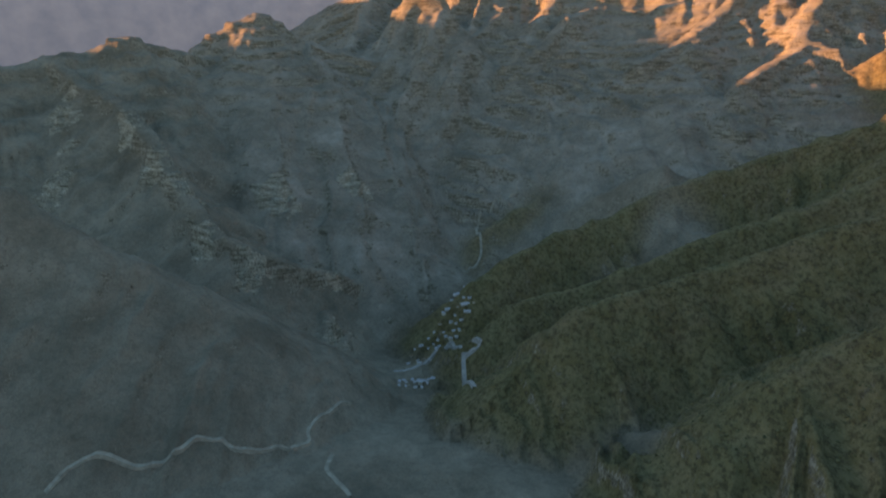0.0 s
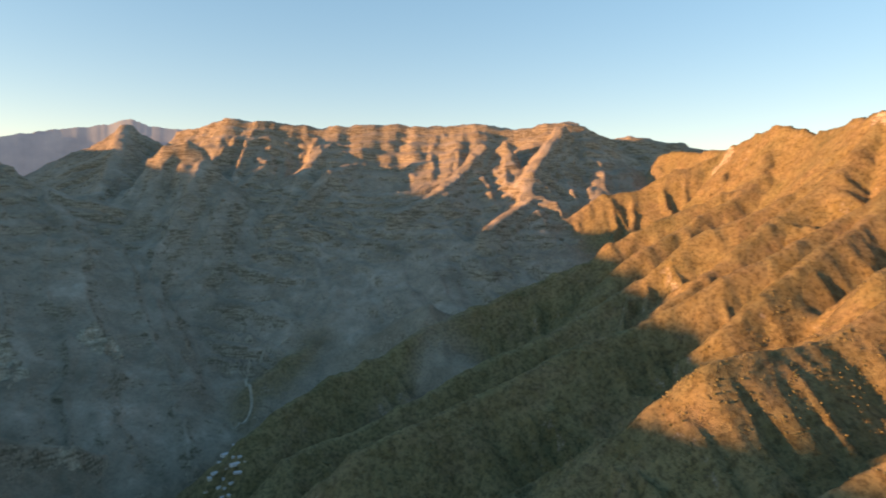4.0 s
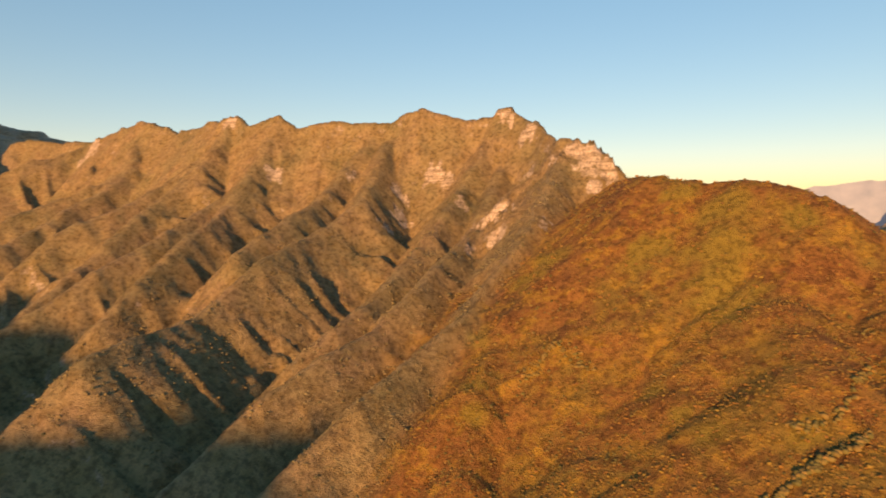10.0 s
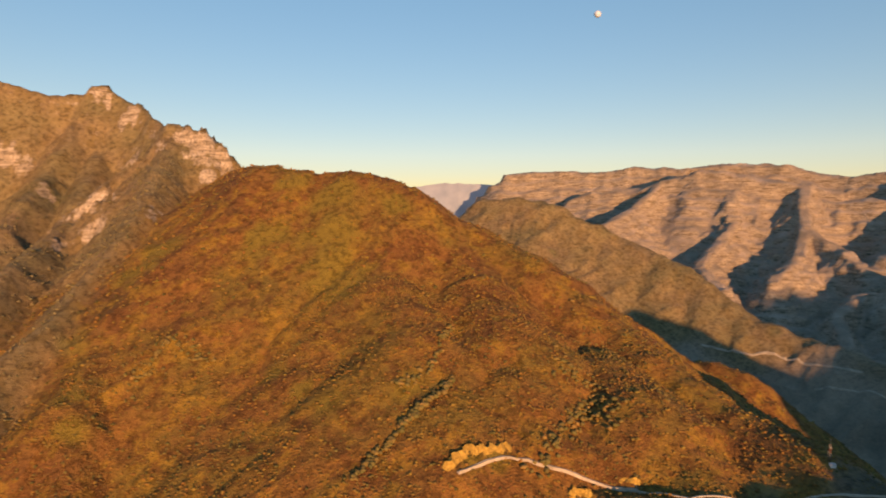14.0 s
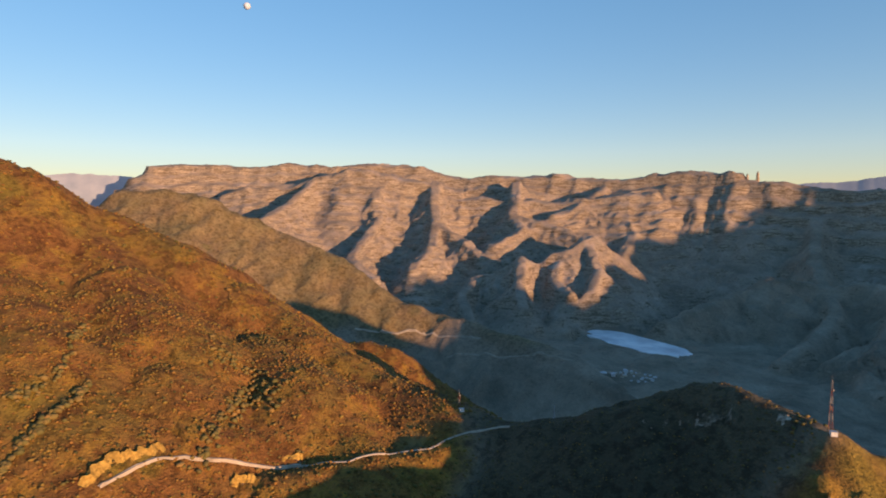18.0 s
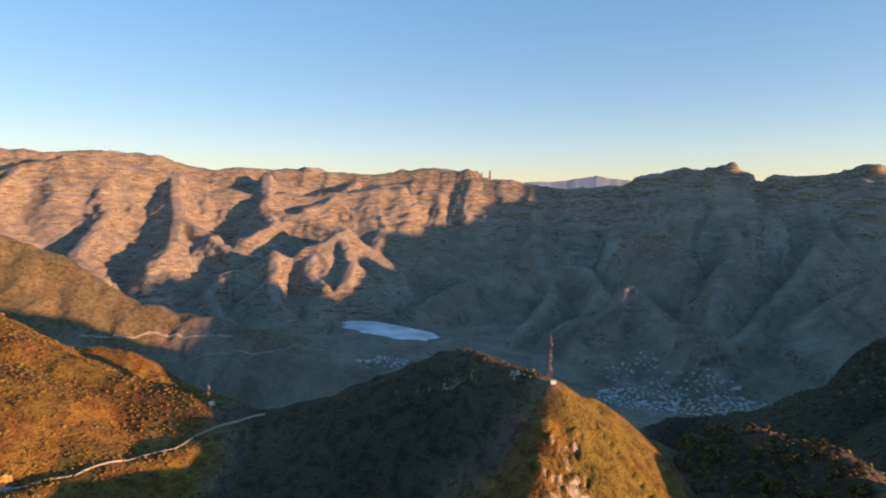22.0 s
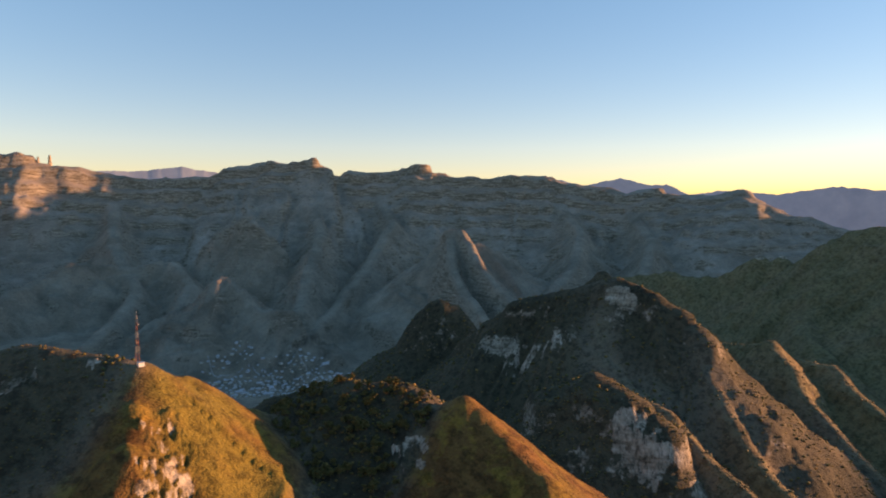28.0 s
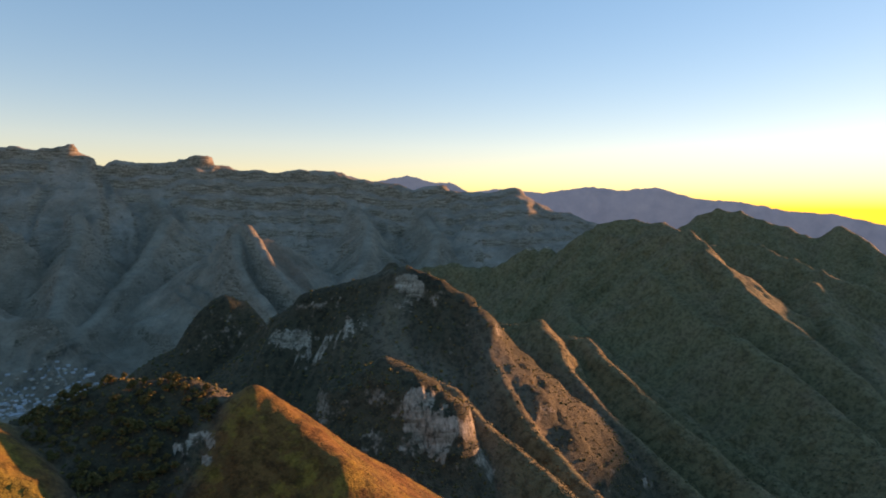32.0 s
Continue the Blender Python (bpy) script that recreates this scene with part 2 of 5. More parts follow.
def smooth_noise(x, y, seed):
    """Value noise from -1 to 1 with cells one unit wide."""
    fx, fy = np.floor(x), np.floor(y)
    u, v = x - fx, y - fy
    u, v = u * u * u * (u * (u * 6 - 15) + 10), v * v * v * (v * (v * 6 - 15) + 10)
    a, b = lattice(fx, fy, seed), lattice(fx + 1, fy, seed)
    c, d = lattice(fx, fy + 1, seed), lattice(fx + 1, fy + 1, seed)
    return 2 * (a + (b - a) * u + (c - a) * v + (a - b - c + d) * u * v) - 1


def sharp_noise(x, y, seed):
    """Crested noise from 0 (gully) to 1 (crest)."""
    return 1 - np.abs(smooth_noise(x, y, seed))


RIDGES = []


MEADOWS = []
OUTCROPS = []


def meadow(x, y, size):
    """A patch of yellow-green grass."""
    MEADOWS.append((x, y, size))


def outcrop(x, y, size):
    """A patch of bare rock that stands in steps."""
    OUTCROPS.append((x, y, size))


def ridge(points, slope, rib=(80, 0.2), cliff=(0, 1, 0), broad=0, cover=3, beds=0):
    """A crest line with flanks that fall off at the given slope. rib: spacing and depth of the ribs down the flanks;
    cliff: height and run of the rock wall, and how far below the crest it starts; broad: how broad the crest is;
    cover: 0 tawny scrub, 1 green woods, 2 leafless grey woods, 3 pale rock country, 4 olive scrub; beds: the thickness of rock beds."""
    RIDGES.append((np.array(points, float), slope, rib, cliff, broad, cover, beds, len(RIDGES)))


# north rim
ridge([(-70, 3903, 1084), (87, 3803, 1126), (185, 3719, 1152), (271, 3693, 1141), (379, 3663, 1146), (519, 3625, 1126), (642, 3585, 1111), (732, 3547, 1140), (1069, 3439, 1137), (1332, 3323, 1129), (1440, 3255, 1145), (1635, 3161, 1109), (1768, 3088, 1135), (1895, 3012, 1150), (1991, 2997, 1116), (2134, 3020, 1083)],
      0.7, rib=(170, 0.3), cliff=(45, 20, 40), cover=3, beds=55)
# north rim behind
ridge([(2215, 3328, 1093), (2321, 3255, 1104), (2483, 3132, 1118), (2634, 3006, 1079), (2742, 2907, 1023), (2881, 2768, 973)],
      0.75, rib=(180, 0.3), cliff=(30, 20, 40), cover=3, beds=60)
# north butte
ridge([(-212, 3247, 876), (-151, 3231, 931), (-54, 3203, 978), (5, 3184, 938), (49, 3153, 832)],
      0.75, rib=(90, 0.3), cliff=(110, 25, 0), cover=3)
# west butte
ridge([(-925, 2756, 745), (-839, 2783, 804), (-759, 2805, 830), (-704, 2819, 802), (-580, 2847, 728), (-286, 2890, 651)],
      0.6, rib=(120, 0.3), cliff=(40, 20, 30), cover=3, beds=45)
# north shelf
ridge([(644, 2983, 724), (803, 2943, 742), (986, 2887, 761), (1131, 2886, 814), (1264, 2885, 859)],
      0.55, rib=(120, 0.3), cliff=(15, 10, 20), cover=3, beds=40)
# north crag
ridge([(1187, 3111, 879), (1351, 3010, 907), (1478, 2949, 1022), (1495, 2885, 945), (1489, 2809, 842), (1479, 2700, 729)],
      0.75, rib=(70, 0.4), cliff=(90, 25, 0), cover=3, beds=45)
# range crest far
ridge([(2218, 2638, 946), (2238, 2554, 984), (2225, 2363, 941), (2123, 2113, 935), (2060, 1963, 955), (2002, 1805, 979), (1945, 1641, 970), (1882, 1481, 923), (1804, 1336, 922), (1716, 1201, 934), (1706, 1144, 931), (1674, 1084, 901), (1665, 1023, 918), (1659, 975, 930), (1660, 910, 890)],
      1.15, rib=(90, 0.5), cliff=(14, 12, 0), cover=4)
# range crest near
ridge([(1660, 915, 890), (1662, 803, 901), (1671, 735, 892), (1682, 627, 888), (1670, 572, 914), (1664, 526, 923), (1666, 467, 909), (1668, 398, 887), (1667, 333, 890), (1661, 312, 914), (1660, 289, 919), (1635, 256, 891), (1581, 208, 867), (1524, 178, 832), (1437, 145, 799)],
      1.15, rib=(85, 0.5), cliff=(14, 12, 0), cover=4)
# range rock
ridge([(1407, 147, 791), (1369, 124, 797), (1341, 92, 795), (1318, 55, 783), (1304, 32, 762), (1284, 9, 730), (1254, -7, 701)],
      0.85, rib=(50, 0.3), cliff=(55, 18, 0), cover=4)
# spur a
ridge([(2123, 2113, 927), (1945, 2212, 843), (1753, 2306, 740), (1668, 2344, 738), (1545, 2367, 662), (1372, 2415, 567), (1117, 2435, 499), (739, 2335, 369), (422, 2160, 252), (252, 2035, 184), (114, 1948, 107)],
      0.85, rib=(74, 0.5), cover=4)
# spur b
ridge([(1870, 1575, 842), (1655, 1662, 731), (1457, 1749, 625), (1309, 1789, 554), (1221, 1802, 487), (1034, 1825, 422), (830, 1818, 352), (642, 1787, 298), (322, 1670, 201), (83, 1499, 129)],
      0.85, rib=(74, 0.5), cover=4)
# spur c
ridge([(1702, 1185, 864), (1511, 1272, 710), (1373, 1307, 648), (1243, 1364, 583), (1112, 1411, 470), (992, 1438, 392), (851, 1445, 327), (687, 1443, 275), (376, 1400, 167), (152, 1292, 144)],
      0.85, rib=(74, 0.5), cover=4)
# spur d
ridge([(1632, 961, 873), (1514, 962, 727), (1311, 993, 635), (1119, 992, 562), (981, 1021, 504), (873, 1051, 436), (785, 1057, 407), (705, 1065, 388), (486, 1074, 310), (224, 995, 255)],
      0.85, rib=(74, 0.5), cover=4)
# spur e
ridge([(1621, 613, 841), (1325, 571, 664), (1175, 610, 596), (983, 623, 548), (895, 630, 506), (828, 637, 480), (709, 640, 466), (620, 647, 452), (552, 667, 399), (485, 682, 351), (413, 682, 303)],
      0.85, rib=(74, 0.5), cover=4)
# spur f
ridge([(1630, 282, 814), (1264, 282, 618), (905, 305, 519), (810, 331, 472), (720, 362, 454), (678, 377, 440), (631, 398, 421), (577, 424, 387), (523, 445, 352)],
      0.85, rib=(74, 0.5), cover=4)
# spur g
ridge([(1329, 117, 766), (1035, 141, 623), (802, 193, 507), (697, 235, 466), (599, 265, 440), (543, 290, 407), (495, 313, 380)],
      0.85, rib=(74, 0.5), cover=4)
# spur b2
ridge([(1955, 1709, 950), (1777, 1608, 803), (1625, 1595, 715), (1435, 1598, 620), (1286, 1594, 539), (1174, 1592, 481)],
      0.85, rib=(74, 0.5), cover=4)
# spur c2
ridge([(1688, 1156, 910), (1517, 1139, 772), (1370, 1163, 670), (1182, 1147, 569), (1064, 1137, 495), (958, 1125, 444)],
      0.85, rib=(74, 0.5), cover=4)
# spur d2
ridge([(1657, 982, 905), (1465, 950, 733), (1276, 926, 626), (1125, 910, 563), (995, 893, 500), (893, 885, 446)],
      0.85, rib=(74, 0.5), cover=4)
# spur e1
ridge([(1677, 668, 880), (1528, 689, 761), (1328, 687, 667), (1154, 693, 604), (1033, 698, 562)],
      0.85, rib=(74, 0.5), cover=4)
# spur e2
ridge([(1663, 329, 863), (1431, 359, 707), (1190, 366, 596), (1060, 378, 549), (918, 385, 495), (833, 404, 471), (762, 432, 432)],
      0.85, rib=(74, 0.5), cover=4)
# near hill
ridge([(1179, -7, 698), (1058, -29, 697), (982, -51, 692), (954, -90, 684), (941, -123, 678), (914, -161, 680), (892, -199, 674), (868, -231, 658), (812, -307, 602), (735, -352, 570), (660, -387, 527), (589, -404, 493)],
      0.72, rib=(80, 0.14), broad=25, cover=0)
# near hill spur
ridge([(589, -404, 493), (540, -400, 478), (494, -407, 462), (443, -412, 447), (401, -416, 441), (368, -417, 439), (344, -414, 437)],
      0.62, rib=(60, 0.1), broad=18, cover=0)
# near hill rib
ridge([(947, -115, 676), (822, -107, 572), (681, -101, 461), (615, -68, 409), (558, -21, 369)],
      0.62, rib=(60, 0.1), broad=30, cover=0)
# near hill rib2
ridge([(832, -282, 617), (690, -268, 548), (590, -255, 513), (520, -235, 480), (470, -225, 430)],
      0.62, rib=(60, 0.1), broad=30, cover=0)
# near hill rib3
ridge([(1149, -7, 686), (894, 89, 554), (726, 135, 473), (646, 153, 446), (557, 138, 397)],
      0.7, rib=(60, 0.15), broad=15, cover=0)
# saddle
ridge([(344, -414, 437), (312, -418, 432), (290, -424, 434), (262, -428, 442), (235, -437, 447), (214, -443, 457), (193, -450, 467)],
      0.6, rib=(60, 0.1), broad=15, cover=1)
# antenna hill
ridge([(235, -463, 441), (210, -458, 461), (181, -460, 473), (157, -464, 484), (142, -465, 486), (121, -453, 485), (99, -443, 481), (79, -434, 478), (68, -429, 476)],
      0.75, rib=(60, 0.15), broad=4, cover=1)
# antenna arete; its last four points are an unseen extension, added to shade the bench
ridge([(68, -429, 476), (61, -415, 462), (61, -400, 449), (63, -379, 438), (68, -353, 426), (70, -332, 424), (74, -305, 430), (80, -270, 434), (88, -228, 424), (98, -190, 400)],
      0.85, rib=(45, 0.15), cliff=(12, 8, 20), cover=0)
# antenna shoulder
ridge([(68, -429, 476), (46, -447, 461), (23, -461, 440), (3, -467, 428), (-14, -469, 421)],
      0.75, rib=(60, 0.1), broad=6, cover=0)
# tree dome
ridge([(-14, -469, 421), (-41, -476, 432), (-59, -478, 439), (-74, -476, 443), (-94, -472, 440), (-112, -464, 439), (-122, -453, 435), (-134, -434, 426)],
      0.75, rib=(50, 0.1), broad=6, cover=1)
# lit bump
ridge([(-134, -434, 425), (-141, -429, 434), (-148, -424, 438), (-155, -416, 433), (-166, -391, 420), (-178, -358, 404)],
      0.8, rib=(45, 0.1), broad=4, cover=0)
# cliff peak
ridge([(-352, -1094, 295), (-369, -1025, 348), (-393, -984, 382), (-421, -939, 421), (-466, -901, 438), (-500, -865, 454), (-524, -847, 464), (-538, -836, 467), (-548, -818, 460), (-571, -789, 451), (-589, -757, 432), (-595, -733, 412), (-599, -718, 401)],
      0.85, rib=(38, 0.42), cliff=(20, 10, 15), cover=1)
# cliff peak spur
ridge([(-527, -840, 464), (-499, -811, 422), (-467, -766, 373), (-474, -702, 344), (-476, -627, 331), (-472, -566, 312), (-474, -498, 292), (-472, -428, 274), (-464, -376, 268), (-454, -306, 261)],
      1.0, rib=(38, 0.42), broad=3, cover=4)
# cliff peak front
ridge([(-316, -688, 321), (-348, -661, 364), (-381, -637, 383), (-401, -606, 372), (-420, -575, 353), (-416, -547, 315)],
      0.85, rib=(45, 0.2), cliff=(45, 14, 30), cover=1)
# cliff peak right
ridge([(-588, -749, 416), (-592, -713, 393), (-577, -680, 358), (-565, -618, 318), (-556, -543, 273), (-548, -463, 247), (-531, -387, 231)],
      1.0, rib=(38, 0.42), broad=3, cover=4)
# dry spur
ridge([(-831, -964, 327), (-855, -907, 327), (-850, -851, 351), (-836, -802, 323), (-822, -753, 283), (-805, -638, 227), (-791, -522, 187), (-763, -434, 171), (-720, -325, 161)],
      1.0, rib=(45, 0.42), broad=4, cover=4)
# dry spur far
ridge([(-957, -880, 304), (-957, -827, 307), (-941, -777, 282), (-928, -664, 236), (-905, -539, 198), (-861, -418, 175), (-814, -305, 167), (-762, -210, 178)],
      1.0, rib=(45, 0.42), broad=4, cover=4)
# west ridge
ridge([(-1328, -2055, 318), (-1426, -1964, 334), (-1561, -1819, 335), (-1618, -1755, 375), (-1654, -1707, 404), (-1668, -1679, 385), (-1687, -1646, 411), (-1702, -1617, 392), (-1721, -1566, 415), (-1725, -1517, 463), (-1738, -1440, 501), (-1741, -1340, 520), (-1744, -1270, 509), (-1731, -1219, 519), (-1712, -1141, 515), (-1680, -1080, 500)],
      0.75, rib=(70, 0.42), broad=4, cover=4)
# west ridge spur
ridge([(-1712, -1140, 511), (-1687, -1032, 462), (-1637, -898, 382), (-1590, -795, 330), (-1519, -639, 259), (-1469, -548, 221), (-1408, -449, 196), (-1270, -267, 168)],
      0.78, rib=(70, 0.42), broad=4, cover=4)
# west ridge spur near
ridge([(-1736, -1331, 509), (-1616, -1174, 425), (-1501, -1042, 376), (-1429, -898, 315), (-1380, -764, 279), (-1342, -665, 257), (-1281, -534, 208), (-1206, -393, 170), (-1118, -263, 156), (-1036, -160, 162)],
      0.78, rib=(70, 0.42), broad=4, cover=4)
# west ridge spur low
ridge([(-1714, -1559, 406), (-1516, -1376, 324), (-1322, -1217, 256), (-1251, -1072, 226), (-1201, -860, 165), (-1150, -663, 118), (-1077, -476, 94), (-1021, -346, 91), (-951, -229, 114)],
      0.75, rib=(70, 0.42), broad=4, cover=4)
# west ridge right
ridge([(-2301, -1408, 418), (-2362, -1302, 429), (-2400, -1232, 421), (-2389, -1141, 389), (-2396, -1004, 344), (-2393, -875, 305), (-2386, -740, 253)],
      0.75, rib=(70, 0.42), broad=4, cover=4)
# west ridge behind
ridge([(-2727, -1853, 422), (-2776, -1779, 491), (-2810, -1726, 528), (-2851, -1658, 554), (-2891, -1587, 552), (-2936, -1501, 519), (-2983, -1406, 495), (-3012, -1343, 461), (-3039, -1281, 442), (-3067, -1213, 483), (-3086, -1163, 447), (-3081, -1028, 362)],
      0.75, rib=(110, 0.25), broad=4, cover=4)
# peak knob
ridge([(-762, -1288, 406), (-781, -1277, 425), (-799, -1266, 408)],
      1.2, rib=(40, 0.1), broad=3, cover=1)
# dark knob
ridge([(-328, -1154, 381), (-341, -1150, 391), (-354, -1146, 396), (-366, -1142, 391), (-373, -1135, 381)],
      1.9, rib=(40, 0.1), broad=26, cover=1)
# dark knob tail
ridge([(-400, -1109, 314), (-293, -1153, 321), (-245, -1184, 284), (-185, -1225, 243), (-120, -1264, 209), (-52, -1298, 189)],
      0.6, rib=(60, 0.15), broad=6, cover=1)
# south rim
ridge([(2935, -2716, 884), (2833, -2822, 892), (2728, -2897, 873), (2610, -2963, 850), (2477, -3037, 820), (2365, -3100, 826), (2187, -3204, 819), (1998, -3302, 834), (1830, -3386, 818), (1654, -3465, 808), (1404, -3552, 832), (1209, -3602, 830), (1084, -3620, 830), (1052, -3619, 790), (905, -3638, 767), (706, -3672, 747), (539, -3690, 724), (211, -3713, 731), (82, -3698, 788), (-44, -3689, 813), (-143, -3676, 830), (-228, -3652, 822)],
      0.85, rib=(170, 0.2), cliff=(45, 18, 40), cover=3, beds=70)
# south rim rock
ridge([(-116, -3637, 828), (-212, -3623, 821), (-292, -3607, 840), (-356, -3602, 844), (-379, -3599, 802), (-438, -3603, 787)],
      0.7, rib=(70, 0.3), cliff=(110, 25, 0), cover=3)
# south rim west
ridge([(-442, -3632, 753), (-491, -3626, 746), (-572, -3614, 773), (-700, -3592, 779), (-811, -3568, 772), (-903, -3536, 804), (-949, -3524, 816), (-1011, -3506, 768), (-1132, -3469, 748), (-1279, -3418, 737), (-1365, -3385, 743), (-1475, -3338, 748), (-1609, -3276, 746), (-1699, -3230, 718), (-1801, -3163, 692), (-1899, -3104, 688), (-2001, -3040, 661), (-2116, -2961, 682), (-2167, -2924, 645), (-2253, -2858, 633), (-2325, -2800, 652), (-2377, -2756, 646)],
      0.85, rib=(160, 0.3), cliff=(40, 18, 40), cover=3, beds=70)
# south rim tail
ridge([(-2269, -2855, 640), (-2363, -2765, 654), (-2448, -2676, 671), (-2503, -2584, 610), (-2599, -2414, 530), (-2682, -2244, 470), (-2735, -2098, 420)],
      0.55, rib=(150, 0.3), cliff=(15, 10, 20), cover=3, beds=60)
# east rim
ridge([(3821, -1620, 815), (3780, -1712, 891), (3684, -1910, 914), (3601, -2022, 905), (3486, -2158, 884), (3295, -2372, 914), (3133, -2519, 899), (2930, -2722, 903), (2740, -2886, 895), (2590, -2982, 853), (2437, -3070, 823), (2235, -3196, 827), (2004, -3322, 836), (1834, -3408, 817), (1679, -3475, 807)],
      0.85, rib=(190, 0.2), cliff=(45, 18, 40), cover=3, beds=60)
# east cliffs
ridge([(3298, -1887, 717), (3214, -1989, 751), (3081, -2137, 758), (2940, -2279, 808), (2820, -2394, 860), (2673, -2529, 827), (2520, -2654, 784), (2337, -2791, 734)],
      0.85, rib=(150, 0.2), cliff=(50, 14, 30), cover=3, beds=50)
# east ridge mid
ridge([(2535, -2556, 628), (2350, -2727, 676), (2189, -2833, 692), (2023, -2930, 676), (1807, -3067, 677), (1594, -3206, 693), (1402, -3316, 725)],
      0.85, rib=(150, 0.22), cliff=(35, 12, 25), cover=3, beds=50)
# lit mountain
ridge([(2657, -2040, 396), (2611, -2146, 509), (2515, -2288, 557), (2395, -2414, 557), (2276, -2458, 463), (2155, -2499, 390)],
      0.8, rib=(70, 0.6), cliff=(30, 12, 10), cover=3, beds=38)
# lit mountain right
ridge([(2090, -2423, 354), (1988, -2571, 436), (1875, -2716, 553), (1776, -2781, 568), (1634, -2832, 518), (1513, -2854, 468), (1426, -2842, 399)],
      0.8, rib=(70, 0.6), cliff=(25, 12, 10), cover=3, beds=38)
# lit low ridge
ridge([(1937, -2090, 274), (1810, -2175, 310), (1673, -2245, 338), (1570, -2318, 413), (1507, -2360, 383), (1424, -2469, 457), (1382, -2606, 500)],
      0.8, rib=(60, 0.5), broad=2, cover=3)
# brown hill
ridge([(2047, -807, 664), (2008, -849, 676), (1962, -904, 680), (1916, -953, 676), (1844, -1004, 647), (1692, -1103, 564), (1531, -1176, 504), (1393, -1202, 438), (1255, -1219, 371), (1121, -1252, 335), (962, -1291, 307), (748, -1300, 276), (609, -1261, 232), (498, -1222, 191)],
      0.72, rib=(80, 0.15), cliff=(10, 6, 20), cover=4)
# lit knoll
ridge([(914, -746, 343), (881, -755, 369), (856, -768, 374), (815, -783, 361), (759, -782, 326), (708, -789, 298)],
      0.75, rib=(50, 0.15), broad=4, cover=0)
# town ridge
ridge([(138, -2077, 248), (107, -2206, 321), (85, -2235, 341), (29, -2168, 296), (-18, -2101, 256), (-119, -2041, 234)],
      0.7, rib=(34, 0.9), cliff=(10, 7, 4), cover=2)
# town ridge back
ridge([(182, -2944, 413), (116, -2923, 472), (12, -2890, 519), (-39, -2866, 486), (-90, -2853, 449)],
      1.2, rib=(40, 0.6), cliff=(25, 10, 6), cover=2)
# pond ridge
ridge([(883, -2221, 213), (807, -2438, 255), (735, -2615, 298), (655, -2676, 358), (561, -2743, 334), (427, -2789, 330), (297, -2817, 337)],
      0.7, rib=(40, 0.85), broad=2, cover=2)
# pond ridge spur
ridge([(291, -2767, 341), (218, -2588, 277), (239, -2342, 223), (348, -2126, 163)],
      0.95, rib=(26, 0.85), broad=2, cover=2)
# lit spur
ridge([(-760, -2390, 486), (-805, -2351, 484), (-807, -2259, 432), (-798, -2117, 362), (-808, -1985, 301), (-849, -1854, 256)],
      1.5, rib=(45, 0.9), cliff=(10, 7, 4), cover=2)
# lit spur left
ridge([(-765, -2370, 459), (-703, -2169, 359), (-694, -1989, 283), (-717, -1796, 207)],
      1.5, rib=(40, 0.5), broad=2, cover=2)
# lit spur crest
ridge([(-787, -2404, 431), (-923, -2454, 416), (-1044, -2457, 364)],
      0.65, rib=(70, 0.3), broad=3, cover=2)
# small lit spur
ridge([(-423, -2255, 153), (-502, -2328, 188), (-551, -2397, 221), (-540, -2257, 182), (-525, -2107, 149)],
      0.75, rib=(30, 0.7), broad=2, cover=2)
# start mass
ridge([(-1483, 2117, 640), (-1404, 2170, 644), (-1325, 2234, 660), (-1246, 2310, 673), (-1137, 2393, 733), (-1079, 2448, 705), (-937, 2591, 676), (-818, 2727, 659), (-679, 2967, 628), (-475, 3191, 548), (-198, 3310, 442)],
      0.7, rib=(90, 0.3), cliff=(15, 8, 40), cover=2, beds=55)
# start mass spur
ridge([(-1318, 2223, 656), (-1080, 2054, 567), (-945, 1957, 520), (-787, 1775, 412), (-648, 1611, 309), (-549, 1505, 241), (-447, 1511, 196), (-282, 1603, 114), (-173, 1718, 22)],
      0.8, rib=(60, 0.25), cliff=(45, 14, 12), cover=2)
# start near spur
ridge([(-728, 1029, 460), (-602, 1026, 374), (-474, 1036, 290), (-398, 1056, 240), (-363, 1026, 188), (-310, 991, 118), (-260, 974, 61)],
      0.75, rib=(60, 0.2), broad=5, cover=2)
# start mid spur
ridge([(-634, 3138, 577), (-463, 2602, 358), (-390, 2281, 228), (-243, 2076, 151), (-89, 2034, 65)],
      0.75, rib=(60, 0.3), cliff=(20, 8, 12), cover=2)
# start centre spur
ridge([(565, 2848, 590), (397, 2725, 495), (276, 2590, 363), (182, 2398, 209), (27, 2205, 79), (-34, 2156, 30)],
      0.7, rib=(70, 0.3), broad=3, cover=2)
# start slope
ridge([(672, 1886, 358), (394, 2015, 179), (209, 1994, 41), (115, 1952, -41)],
      0.7, rib=(50, 0.35), broad=3, cover=2)
# start slope low
ridge([(549, 1505, 167), (333, 1671, 12), (189, 1775, -64), (108, 1822, -102)],
      0.7, rib=(45, 0.45), broad=3, cover=2)
# start foot
ridge([(454, 530, 179), (415, 636, 164), (357, 739, 155), (328, 786, 149), (273, 839, 116), (157, 910, 52), (73, 1052, 18), (-25, 1156, -6), (-158, 1196, -34), (-249, 1161, -43)],
      0.6, rib=(50, 0.15), broad=8, cover=2)
# north spur a
ridge([(732, 3547, 1127), (525, 3260, 896), (373, 2979, 687), (382, 2675, 516)],
      0.58, rib=(60, 0.6), cliff=(20, 10, 20), cover=3)
# north spur b
ridge([(271, 3693, 1134), (216, 3346, 862), (40, 3003, 630), (-32, 2704, 469), (30, 2453, 336)],
      0.58, rib=(60, 0.6), cliff=(20, 10, 20), cover=3)
